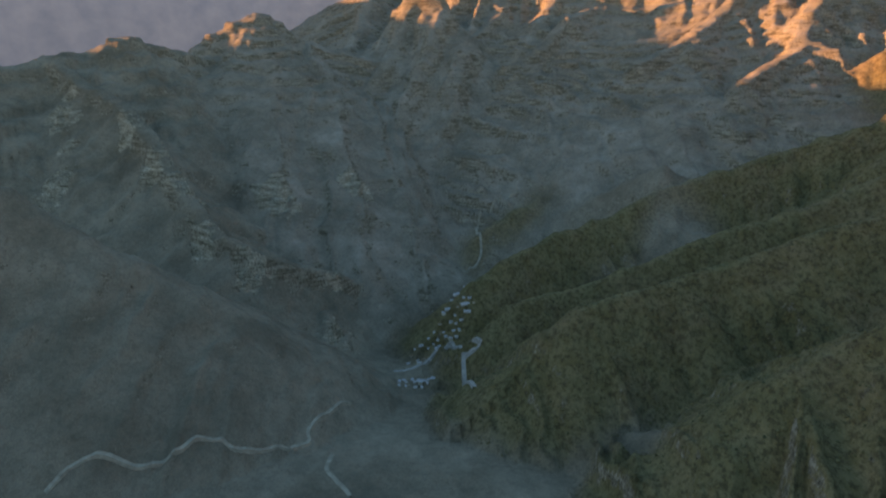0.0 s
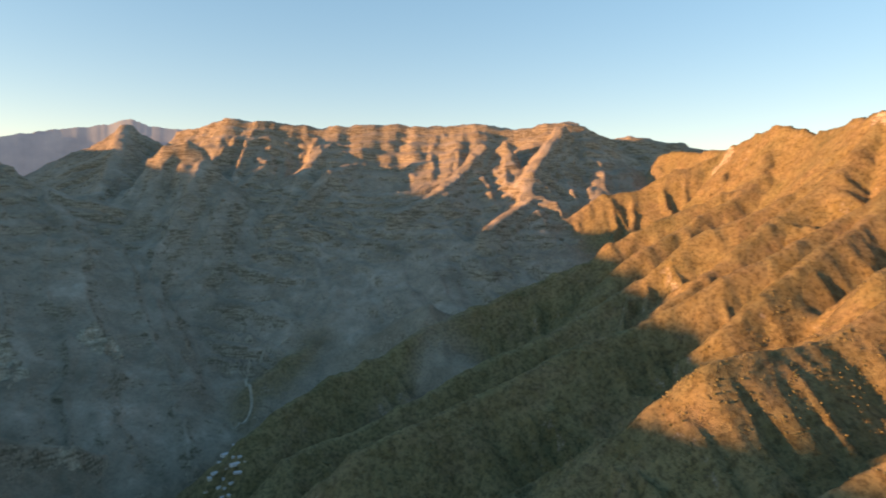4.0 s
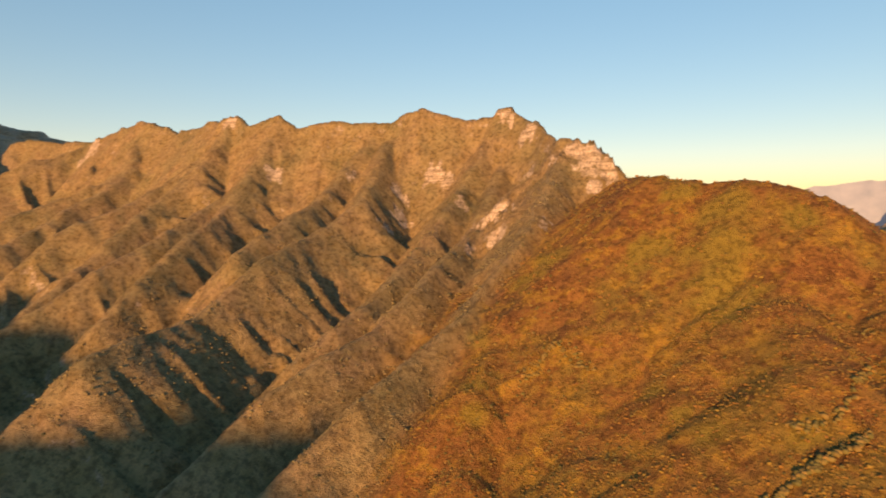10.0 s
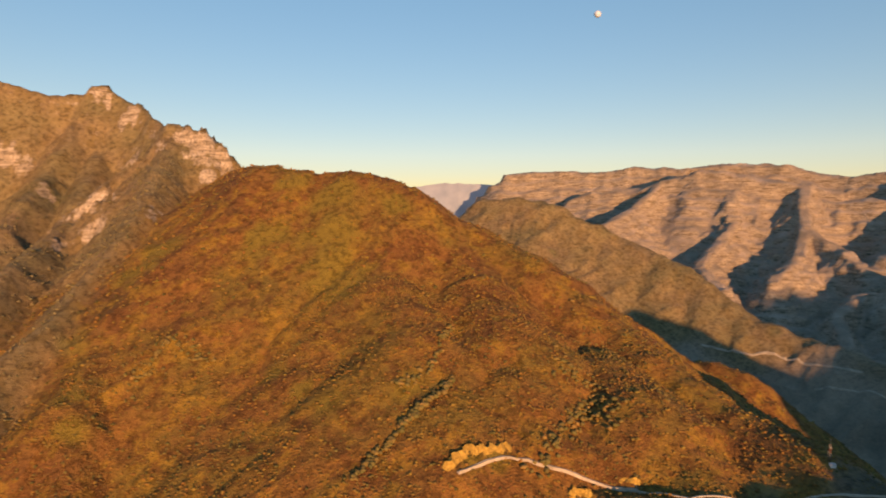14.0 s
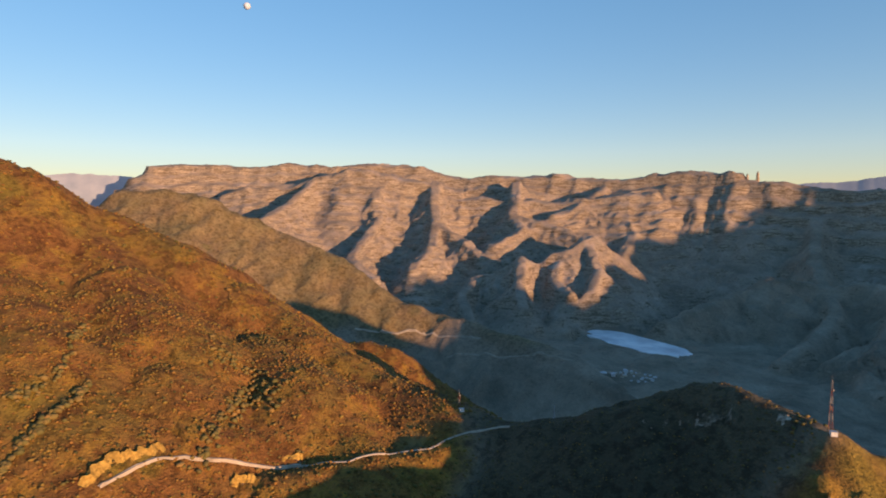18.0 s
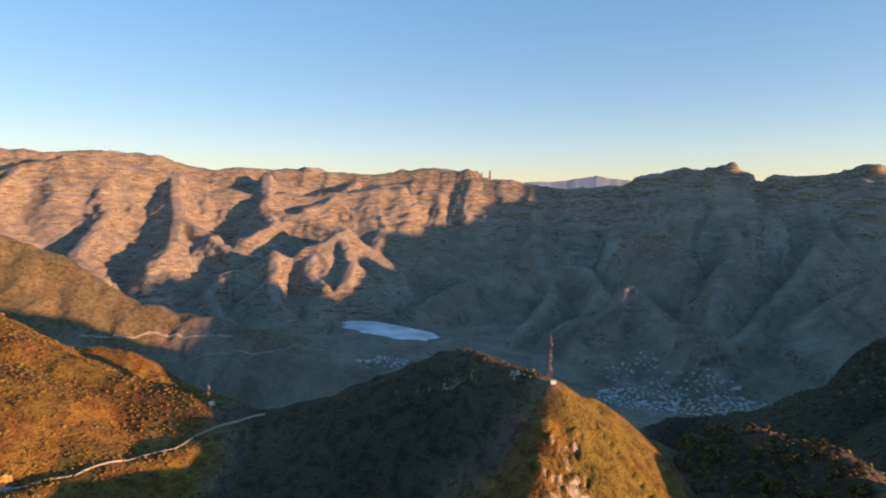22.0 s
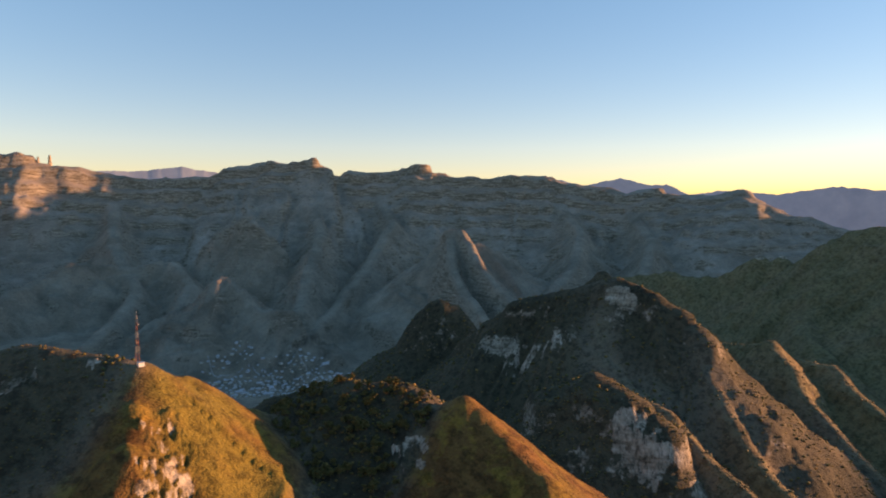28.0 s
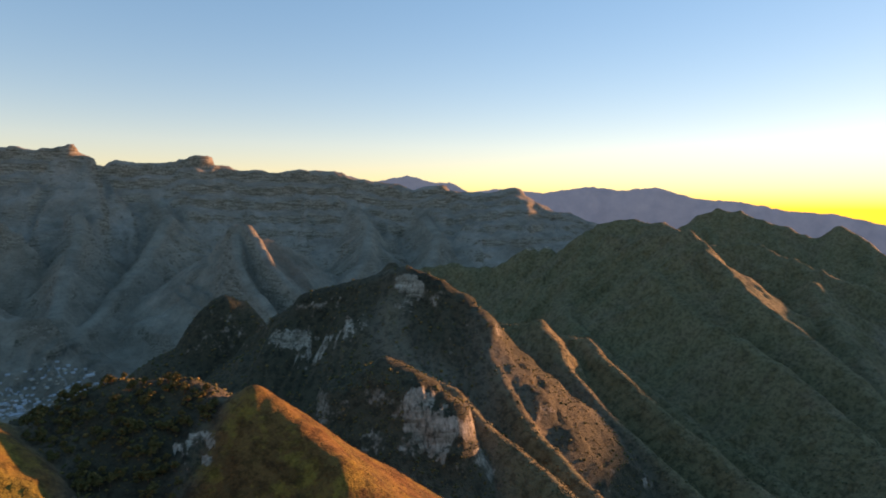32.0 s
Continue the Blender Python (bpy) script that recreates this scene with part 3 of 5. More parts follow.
# north spur c
ridge([(-396, 4086, 1136), (-410, 3380, 789), (-496, 2964, 624), (-320, 2585, 436), (-143, 2300, 281)],
      0.58, rib=(60, 0.6), cliff=(15, 10, 20), cover=3)
# north spur d
ridge([(1895, 3012, 1132), (1688, 2775, 902), (1383, 2661, 753), (1139, 2558, 596)],
      0.58, rib=(60, 0.6), cliff=(25, 10, 20), cover=3)
# antenna face
ridge([(66, -400, 459), (-41, -452, 387)],
      0.95, rib=(40, 0.08), broad=8, cover=0)
# antenna face
ridge([(65, -370, 445), (-58, -426, 360)],
      0.95, rib=(40, 0.08), broad=8, cover=0)
# antenna face
ridge([(68, -345, 428), (-60, -400, 340)],
      0.95, rib=(40, 0.08), broad=8, cover=0)
# near hill face
ridge([(860, -190, 610), (700, -160, 549), (590, -165, 513), (515, -165, 476), (470, -160, 428)],
      0.62, rib=(60, 0.1), broad=30, cover=0)
# near hill shoulder
ridge([(560, -350, 480), (470, -335, 466), (405, -340, 434), (360, -322, 421)],
      0.62, rib=(60, 0.1), broad=25, cover=0)
# road bench
ridge([(500, -120, 415), (476, -170, 417), (462, -215, 417), (425, -240, 415), (382, -250, 415), (366, -285, 417), (352, -322, 417), (328, -360, 420), (316, -395, 427)],
      0.75, rib=(40, 0.12), broad=10, cover=0)
# east spur a
ridge([(2686, -2516, 814), (2576, -2369, 681), (2472, -2305, 571), (2337, -2037, 453), (2272, -1928, 393), (2034, -1866, 316)],
      0.8, rib=(60, 0.5), cliff=(22, 9, 12), cover=3, beds=38)
# east spur b
ridge([(2441, -2728, 790), (2332, -2583, 682), (2201, -2459, 574), (2055, -2254, 453), (1964, -2023, 351)],
      0.8, rib=(60, 0.5), cliff=(22, 9, 12), cover=3, beds=38)
# east spur c
ridge([(2201, -2459, 574), (1986, -2407, 478), (1827, -2354, 414)],
      0.8, rib=(60, 0.5), cliff=(22, 9, 12), cover=3, beds=38)
# east spur d
ridge([(2104, -3044, 793), (1995, -2876, 683), (1916, -2748, 601), (1795, -2649, 527), (1804, -2422, 449)],
      0.8, rib=(60, 0.5), cliff=(22, 9, 12), cover=3, beds=38)
# east spur e
ridge([(1916, -2748, 601), (1611, -2788, 527), (1398, -2745, 428)],
      0.8, rib=(60, 0.5), cliff=(22, 9, 12), cover=3, beds=38)
# east spur f
ridge([(2961, -2252, 805), (2856, -2024, 678), (2754, -1819, 589), (2659, -1594, 538)],
      0.8, rib=(60, 0.5), cliff=(22, 9, 12), cover=3, beds=38)
# east spur g
ridge([(1713, -3426, 797), (1696, -3119, 684), (1757, -2888, 596)],
      0.8, rib=(60, 0.5), cliff=(22, 9, 12), cover=3, beds=38)
# low ridge nose a
ridge([(1564, -2310, 411), (1465, -2148, 316), (1364, -2035, 248)],
      0.8, rib=(60, 0.5), cliff=(22, 9, 12), cover=3)
# low ridge nose b
ridge([(1447, -2455, 439), (1391, -2291, 328), (1259, -2206, 284)],
      0.8, rib=(60, 0.5), cliff=(22, 9, 12), cover=3)
# low ridge nose c
ridge([(1733, -2199, 321), (1680, -2036, 258), (1502, -1872, 202)],
      0.8, rib=(60, 0.5), cliff=(22, 9, 12), cover=3)
# low ridge nose d
ridge([(1408, -2592, 500), (1244, -2419, 376), (1191, -2198, 258)],
      0.8, rib=(60, 0.5), cliff=(22, 9, 12), cover=3)
# south spur d
ridge([(-698, -3582, 695), (-698, -3122, 490), (-514, -2752, 332), (-313, -2379, 208), (-208, -2189, 154)],
      0.85, rib=(55, 0.55), cliff=(15, 8, 14), cover=2)
# south spur f
ridge([(-306, -3586, 708), (-323, -2982, 451), (-218, -2540, 303), (-162, -2243, 208)],
      0.85, rib=(55, 0.55), cliff=(15, 8, 14), cover=2)
# south spur g
ridge([(-1657, -3240, 652), (-1581, -2781, 457), (-1302, -2365, 311), (-1067, -2149, 230)],
      0.85, rib=(55, 0.55), cliff=(15, 8, 14), cover=2)
# south spur h
ridge([(1504, -3489, 731), (1373, -3000, 476), (1296, -2594, 309)],
      0.85, rib=(55, 0.55), cliff=(15, 8, 14), cover=2)
# south spur i
ridge([(680, -3667, 655), (569, -3047, 396), (405, -2568, 259), (426, -2260, 193), (468, -2098, 163)],
      0.85, rib=(55, 0.55), cliff=(15, 8, 14), cover=2)
# south spur j
ridge([(-1990, -3047, 595), (-1866, -2599, 424), (-1547, -2212, 301)],
      0.85, rib=(55, 0.55), cliff=(15, 8, 14), cover=2)
# north spur e
ridge([(681, 3579, 1111), (758, 3266, 905), (592, 3097, 846), (454, 2918, 719)],
      0.75, rib=(60, 0.5), cliff=(25, 10, 16), cover=3, beds=38)
# north spur f
ridge([(1370, 3003, 1005), (1173, 2849, 831), (1059, 2755, 774), (797, 2634, 647)],
      0.75, rib=(60, 0.5), cliff=(25, 10, 16), cover=3, beds=38)
# north spur g
ridge([(240, 3717, 1109), (312, 3390, 907), (121, 3152, 746)],
      0.75, rib=(60, 0.5), cliff=(25, 10, 16), cover=3, beds=38)
# north spur h
ridge([(1789, 2914, 1109), (1459, 2644, 849), (1362, 2503, 724), (1108, 2353, 588)],
      0.75, rib=(60, 0.5), cliff=(25, 10, 16), cover=3, beds=38)
# west valley side
ridge([(-2160, -920, 331), (-1819, -698, 241), (-1565, -518, 201), (-1348, -372, 176), (-1174, -239, 167)],
      0.62, rib=(70, 0.42), broad=4, cover=4)
# valley spur
ridge([(1188, -914, 304), (1135, -1069, 265), (988, -1206, 239), (847, -1261, 229), (704, -1267, 200), (604, -1262, 176)],
      0.7, rib=(60, 0.45), broad=3, cover=2)
# hidden west: unseen ridge, added to cast shade over the valley and range
ridge([(-2950, -589, 219), (-2950, 10, 319), (-2950, 610, 564), (-2950, 1040, 579), (-2950, 1646, 649), (-2950, 2167, 729), (-2950, 3310, 899), (-2950, 3910, 999)],
      1.25, rib=(120, 0.15), cover=2)
# hidden west far
ridge([(-4560, -1137, 430), (-4697, -164, 430), (-4417, 1607, 430), (-3600, 3021, 430)],
      0.6, rib=(200, 0.2), cover=3)
outcrop(45, -383, 15)
outcrop(47, -366, 14)
outcrop(49, -350, 12)
outcrop(38, -363, 10)
outcrop(175, -427, 6)
outcrop(167, -429, 5)
outcrop(145, -431, 6)
outcrop(135, -430, 5)
outcrop(127, -433, 6)
outcrop(155, -429, 5)
outcrop(183, -420, 4)
outcrop(-107, -410, 16)
outcrop(-118, -452, 10)
outcrop(-357, -918, 18)
outcrop(-373, -902, 16)
outcrop(-390, -888, 18)
outcrop(-399, -848, 16)
outcrop(-383, -862, 18)
outcrop(-429, -816, 22)
outcrop(-447, -805, 20)
outcrop(-526, -805, 22)
outcrop(-507, -791, 16)
outcrop(-390, -578, 18)
outcrop(-390, -560, 24)
outcrop(-370, -558, 20)
outcrop(-402, -539, 20)
outcrop(-439, -514, 12)
outcrop(-332, -577, 14)
outcrop(-105, -409, 9)
outcrop(-121, -402, 7)
outcrop(1324, 96, 50)
outcrop(1291, 48, 40)
outcrop(1247, 283, 40)
outcrop(1264, 237, 30)
outcrop(1420, 507, 26)
outcrop(1246, 50, 25)
outcrop(1050, 116, 24)
outcrop(1533, 428, 24)
outcrop(391, -237, 12)
outcrop(-1188, 2014, 69)
outcrop(-1089, 1748, 63)
outcrop(-919, 1896, 52)
outcrop(-779, 1760, 52)
outcrop(-685, 1692, 46)
outcrop(-584, 1531, 52)
outcrop(-459, 1463, 40)
outcrop(-251, 1419, 46)
outcrop(-503, 1915, 69)
outcrop(-276, 2049, 57)
outcrop(2032, 2022, 60)
outcrop(1689, 1156, 26)
outcrop(1642, 290, 28)
outcrop(1565, 216, 28)
outcrop(911, -2525, 30)
outcrop(430, -172, 7)
outcrop(418, -150, 6)
outcrop(430, -192, 5)
outcrop(391, -279, 4)
outcrop(390, -232, 5)
outcrop(349, -364, 4)
outcrop(176, -425, 7)
outcrop(160, -430, 6)
outcrop(140, -429, 7)
outcrop(126, -431, 6)
outcrop(95, -434, 5)
outcrop(71, -396, 5)
outcrop(1322, 507, 26)
outcrop(1361, 346, 24)
outcrop(1543, 466, 24)
outcrop(1237, 221, 28)
outcrop(1150, 278, 30)
outcrop(1443, 205, 20)
outcrop(1480, 533, 22)
outcrop(1173, 231, 22)
outcrop(1500, 677, 24)
outcrop(1523, 914, 26)
outcrop(-910, 1879, 34)
outcrop(-763, 1739, 34)
outcrop(-670, 1644, 26)
outcrop(-1097, 1883, 36)
outcrop(-282, 1583, 22)
meadow(51, -418, 14)
meadow(36, -412, 16)
meadow(21, -407, 18)
meadow(6, -401, 20)
meadow(34, -388, 14)
meadow(-8, -389, 18)
meadow(13, -373, 18)
meadow(2, -427, 12)
meadow(861, -128, 40)
meadow(792, -110, 42)
meadow(737, -106, 38)
meadow(701, -101, 30)
meadow(829, -33, 30)
meadow(827, -200, 26)
meadow(915, -78, 24)
meadow(874, 94, 24)
meadow(767, -114, 40)
meadow(850, 121, 22)
meadow(760, 171, 20)
meadow(653, 154, 14)
meadow(617, 144, 12)
meadow(429, -164, 9)
meadow(428, -181, 9)
meadow(624, -30, 12)
meadow(574, -53, 10)
meadow(512, -134, 12)
meadow(532, -68, 12)
meadow(22, -426, 24)
meadow(37, -432, 18)
meadow(13, -400, 20)
meadow(31, -398, 18)
meadow(6, -382, 18)
meadow(51, -418, 12)
meadow(26, -410, 24)
meadow(4, -402, 20)
meadow(-482, -790, 14)


def floor_height(x, y):
    """The valley floors that lie between the ridges."""
    r = np.hypot(x, y)
    town = np.exp(-((x + 100) ** 2 + (y + 1900) ** 2) / 900 ** 2)
    start = np.exp(-((x - 0) ** 2 + (y - 1700) ** 2) / 1000 ** 2)
    west = np.exp(-((x + 750) ** 2 + (y + 650) ** 2) / 520 ** 2)
    return 150 - 60 * town - 210 * start - 190 * west + 30 * smooth_noise(x / 420, y / 420, 5) + np.clip(r - 3300, 0, None) * 0.12


LEVELS = []


def level(x, y, rx, ry, turn, z):
    """Ground that was made level: an oval, turned by so many degrees."""
    LEVELS.append((x, y, rx, ry, radians(turn), z))


level(940, -2105, 235, 92, 155, 150)  # the tailings pond


def height(x, y):
    """The ground's height at places given as arrays, and what covers it there."""
    z = floor_height(x, y)
    cover = np.where((x > 350) & (y > 0) & (y < 2300), 4, 2).astype(np.int8)
    dist = np.hypot(x, y)
    wx = x + 26 * smooth_noise(x / 130, y / 130, 21) + 9 * smooth_noise(x / 37, y / 37, 22)
    wy = y + 26 * smooth_noise(x / 130, y / 130, 23) + 9 * smooth_noise(x / 37, y / 37, 24)
    for pts, slope, (gap, depth), (wall, run, start), broad, kind, beds, seed in RIDGES:
        reach = (pts[:, 2].max() - 0) / slope
        near = np.nonzero((x > pts[:, 0].min() - reach) & (x < pts[:, 0].max() + reach)
                          & (y > pts[:, 1].min() - reach) & (y < pts[:, 1].max() + reach))[0]
        if not len(near):
            continue
        px, py, qx, qy = x[near], y[near], wx[near], wy[near]
        best = np.full(len(near), -1e9)
        gone = 0.0
        for (ax, ay, az), (bx, by, bz) in zip(pts[:-1], pts[1:]):
            ex, ey = bx - ax, by - ay
            length = math.hypot(ex, ey) + 1e-6
            f = np.clip(((px - ax) * ex + (py - ay) * ey) / length ** 2, 0, 1)
            d = np.hypot(px - ax - f * ex, py - ay - f * ey)
            d = np.clip(d - 0.005 * dist[near], 0, None)
            # ribs keep to the way down the flank; towards the crest they fade
            along = gone + ((qx - ax) * ex + (qy - ay) * ey) / length
            side = np.sign((px - ax) * ey - (py - ay) * ex)
            g = sharp_noise(along / gap + 7.3 * seed, side * 3 + d / (gap * 9), 31 + seed)
            g = 0.7 * g + 0.3 * sharp_noise(along / gap * 2.3 + 3.1 * seed, side * 3 + d / (gap * 6), 77 + seed)
            drop = slope * (np.sqrt(d * d + broad * broad) - broad)
            drop = drop + depth * np.clip(d - 6, 0, gap * 1.6) * (1 - g) * 1.3
            if wall:
                k = np.clip((d - start * (0.85 + 0.3 * g)) / run, 0, 1)
                drop = drop + wall * k * (0.55 + 0.45 * smooth_noise(along / (gap * 0.9), along * 0 + 1.5 * side, 55 + seed)) \
                    - np.minimum(d, start) * slope * 0.45
            if beds:
                w = drop + 9 * smooth_noise(along / 160, d / 400, 91)
                u = w / beds - np.floor(w / beds)
                k = np.clip((u - 0.5) / 0.35, 0, 1)
                drop = drop + 0.55 * beds * (k * k * (3 - 2 * k) - u) * np.clip(d / 40, 0, 1) * np.clip((430 - drop) / 200, 0.12, 1)
            np.maximum(best, az + f * (bz - az) - drop, out=best)
            gone += length
        cover[near[best > z[near]]] = kind
        z[near] = np.maximum(z[near], best)
    # the open face below the tower is grass
    cover[(x > -32 + 9 * smooth_noise(x / 20, y / 20, 17)) & (x < 67) & (y > -446) & (y < -300)] = 0
    # the lower slopes of the town's valley are leafless
    cover[(cover == 4) & (x > 300) & (y < -600) & (z < 260 + 60 * smooth_noise(x / 170, y / 170, 15) + 25 * smooth_noise(x / 50, y / 50, 16))] = 2
    # bare rock stands in steps
    rock = np.zeros(len(x))
    for ox, oy, size in OUTCROPS:
        near = np.nonzero((np.abs(x - ox) < size * 1.5) & (np.abs(y - oy) < size * 1.5))[0]
        edge = np.hypot(x[near] - ox, y[near] - oy) / size + 0.45 * smooth_noise(x[near] / (size * 0.45), y[near] / (size * 0.45), 61)
        k = np.clip((1.05 - edge) / 0.3, 0, 1)
        rock[near] = np.maximum(rock[near], k)
        step = size * 0.55
        z[near] += k * (0.35 * step / 6.283 * np.sin(z[near] * 6.283 / step + 2 * smooth_noise(x[near] / 20, y[near] / 20, 62))
                        + 0.30 * size * (sharp_noise(x[near] / (size * 0.3), y[near] / (size * 0.3), 63) - 0.6)
                        + 0.13 * size * (sharp_noise(x[near] / (size * 0.13), y[near] / (size * 0.13), 64) - 0.6))
    # the weathered surface
    r = dist
    z = z + (15 + 9 * np.clip((r - 2600) / 500, 0, 1)) * (sharp_noise(x / 230, y / 230, 9) - 0.62) * np.clip((r - 1200) / 800, 0, 1)
    for size, amount, seed in ((95, 7.0, 1), (41, 3.2, 2), (17, 1.5, 3), (7.5, 0.7, 4)):
        z = z + amount * (sharp_noise(x / size, y / size, seed) - 0.62) * np.clip(r / 900, 0.45, 2.3)
    for cx, cy, rx, ry, turn, flat in LEVELS:
        u = ((x - cx) * math.cos(turn) + (y - cy) * math.sin(turn)) / rx
        v = (-(x - cx) * math.sin(turn) + (y - cy) * math.cos(turn)) / ry
        k = np.clip((1.35 - np.hypot(u, v)) / 0.35, 0, 1)
        z = z + k * k * (3 - 2 * k) * (flat - z)
    return z, cover, rock


def ground_grid():
    """Rings and spokes about the middle of the place: fine where it is seen, coarse behind."""
    fine = np.arange(-254.0, 38.0, 0.2)
    coarse = np.arange(38.0, 106.0, 0.8)
    ang = np.radians(np.concatenate([fine, coarse]))
    rad = np.concatenate([np.geomspace(a, b, n, endpoint=False) for a, b, n in ((220, 1400, 300), (1400, 2600, 150), (2600, 4300, 200), (4300, 4960, 22))])
    return ang, rad


def make_ground():
    ang, rad = ground_grid()
    A, Rr = np.meshgrid(ang, rad)
    x, y = (-np.sin(A) * Rr).ravel(), (np.cos(A) * Rr).ravel()
    z, cover, rock = height(x, y)
    na, nr = len(ang), len(rad)
    co = np.empty((len(x) + 1, 3), np.float32)
    co[:-1, 0], co[:-1, 1], co[:-1, 2] = x, y, z
    co[-1] = (0, 0, z[:na].mean())
    i = np.arange(nr - 1)[:, None] * na
    j = np.arange(na)[None, :]
    k = (j + 1) % na
    quads = np.stack([i + j, i + k, i + na + k, i + na + j], -1).reshape(-1, 4)[:, ::-1]
    hub = np.stack([np.full(na, len(x)), np.arange(na), (np.arange(na) + 1) % na], -1)[:, ::-1]
    me = bpy.data.meshes.new("ground")
    me.vertices.add(len(co))
    me.vertices.foreach_set("co", co.ravel())
    loops = np.concatenate([quads.ravel(), hub.ravel()]).astype(np.int32)
    me.loops.add(len(loops))
    me.loops.foreach_set("vertex_index", loops)
    starts = np.concatenate([np.arange(len(quads)) * 4, len(quads) * 4 + np.arange(len(hub)) * 3]).astype(np.int32)
    me.polygons.add(len(starts))
    me.polygons.foreach_set("loop_start", starts)
    me.polygons.foreach_set("use_smooth", np.ones(len(starts), bool))
    me.update(calc_edges=True)
    me.validate()
    kinds = np.zeros((len(co), 4), np.float32)
    kinds[:-1, :3] = np.stack([(cover == 0) | (cover == 4), cover == 1, cover == 2], -1)
    grid = kinds[:-1].reshape(nr, na, 4)
    for _ in range(36):
        grid[1:-1] = (grid[:-2] + 2 * grid[1:-1] + grid[2:]) / 4
        grid[:, 1:-1] = (grid[:, :-2] + 2 * grid[:, 1:-1] + grid[:, 2:]) / 4
    kinds[:-1, 3] = rock
    olive = np.zeros((nr, na), np.float32)
    olive[:] = (cover == 4).reshape(nr, na)
    for _ in range(36):
        olive[1:-1] = (olive[:-2] + 2 * olive[1:-1] + olive[2:]) / 4
        olive[:, 1:-1] = (olive[:, :-2] + 2 * olive[:, 1:-1] + olive[:, 2:]) / 4
    tint = me.attributes.new("olive", "FLOAT", "POINT")
    tint.data.foreach_set("value", np.append(olive.ravel(), 0).astype(np.float32))
    lush = np.zeros(len(co), np.float32)
    for mx, my, size in MEADOWS:
        edge = np.hypot(co[:, 0] - mx, co[:, 1] - my) / size
        near = np.nonzero(edge < 2)[0]
        rough = edge[near] + 0.5 * smooth_noise(co[near, 0] / 14.0, co[near, 1] / 14.0, 71)
        lush[near] = np.maximum(lush[near], np.clip((1.3 - rough) / 0.8, 0, 1))
    grass = me.attributes.new("grass", "FLOAT", "POINT")
    grass.data.foreach_set("value", lush)
    layer = me.attributes.new("cover", "FLOAT_COLOR", "POINT")
    layer.data.foreach_set("color", kinds.ravel())
    me.materials.append(GROUND)
    ob = new("ground", me)
    return tagged(ob, "dry scrub-covered mountains with gullies and rock walls", "ground", kind="structure")


ground = make_ground()


def far_range(points):
    """A pale range on the skyline, far behind the rest; its haze is painted in and glows faintly."""
    bm = bmesh.new()
    back, rows = [], []
    for (ax, ay, az), (bx, by, bz) in zip(points[:-1], points[1:]):
        n = max(2, int(math.hypot(bx - ax, by - ay) / 12))
        for i in range(n):
            f = i / n
            rows.append((ax + (bx - ax) * f, ay + (by - ay) * f, az + (bz - az) * f))
    for x, y, z in rows:
        z += 9 * noise.noise((x / 60, y / 60, 3)) + 5 * noise.noise((x / 22, y / 22, 5))
        r = math.hypot(x, y)
        line = []
        for k in range(7):
            out = 1 - 0.012 * k
            fold = 3 * k * noise.noise((x / 130, y / 130, k * 0.3))
            line.append(bm.verts.new((x * out + fold * x / r, y * out + fold * y / r, z - k * (55 + 10 * k))))
        back.append(line)
    for a, b in zip(back[:-1], back[1:]):
        for k in range(6):
            bm.faces.new((a[k], b[k], b[k + 1], a[k + 1])).smooth = True
    me = bpy.data.meshes.new("backdrop")
    bm.to_mesh(me)
    bm.free()
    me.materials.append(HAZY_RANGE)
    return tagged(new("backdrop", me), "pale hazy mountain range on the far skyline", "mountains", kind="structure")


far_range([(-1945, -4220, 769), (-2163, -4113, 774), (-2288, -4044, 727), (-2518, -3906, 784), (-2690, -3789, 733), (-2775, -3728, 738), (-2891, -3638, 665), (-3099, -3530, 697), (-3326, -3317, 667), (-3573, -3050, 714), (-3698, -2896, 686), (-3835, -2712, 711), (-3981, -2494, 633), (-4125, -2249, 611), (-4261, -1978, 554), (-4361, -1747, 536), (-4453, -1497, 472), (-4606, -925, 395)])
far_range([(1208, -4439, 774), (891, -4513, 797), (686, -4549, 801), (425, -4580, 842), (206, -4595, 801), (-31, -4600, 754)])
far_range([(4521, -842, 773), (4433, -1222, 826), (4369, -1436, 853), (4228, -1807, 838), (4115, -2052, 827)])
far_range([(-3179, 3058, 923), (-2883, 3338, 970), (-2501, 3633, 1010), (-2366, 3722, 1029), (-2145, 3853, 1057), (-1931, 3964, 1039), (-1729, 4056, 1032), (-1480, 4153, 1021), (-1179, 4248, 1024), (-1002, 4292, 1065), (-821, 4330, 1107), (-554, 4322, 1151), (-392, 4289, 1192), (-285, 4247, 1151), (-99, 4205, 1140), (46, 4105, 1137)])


# ---- helpers for things ----
rng = np.random.default_rng(7)


def ground_at(x, y):
    z, _, _ = height(np.array([float(x)]), np.array([float(y)]))
    return float(z[0])


def empty(name, x, y, z, turn=0.0):
    ob = new(name)
    ob.matrix_world = pose(x, y, z, 0, 0, turn)
    return ob


def part(name, bm, mat, parent, label=""):
    me = bpy.data.meshes.new(name)
    bm.to_mesh(me)
    bm.free()
    me.materials.append(mat)
    ob = new(name, me)
    ob.parent = parent
    return tagged(ob, label)


def box(bm, x, y, z, sx, sy, sz):
    """A box whose base stands at (x, y, z)."""
    bmesh.ops.create_cube(bm, size=1, matrix=Matrix.Translation((x, y, z + sz / 2)) @ Matrix.Diagonal((sx, sy, sz, 1)))


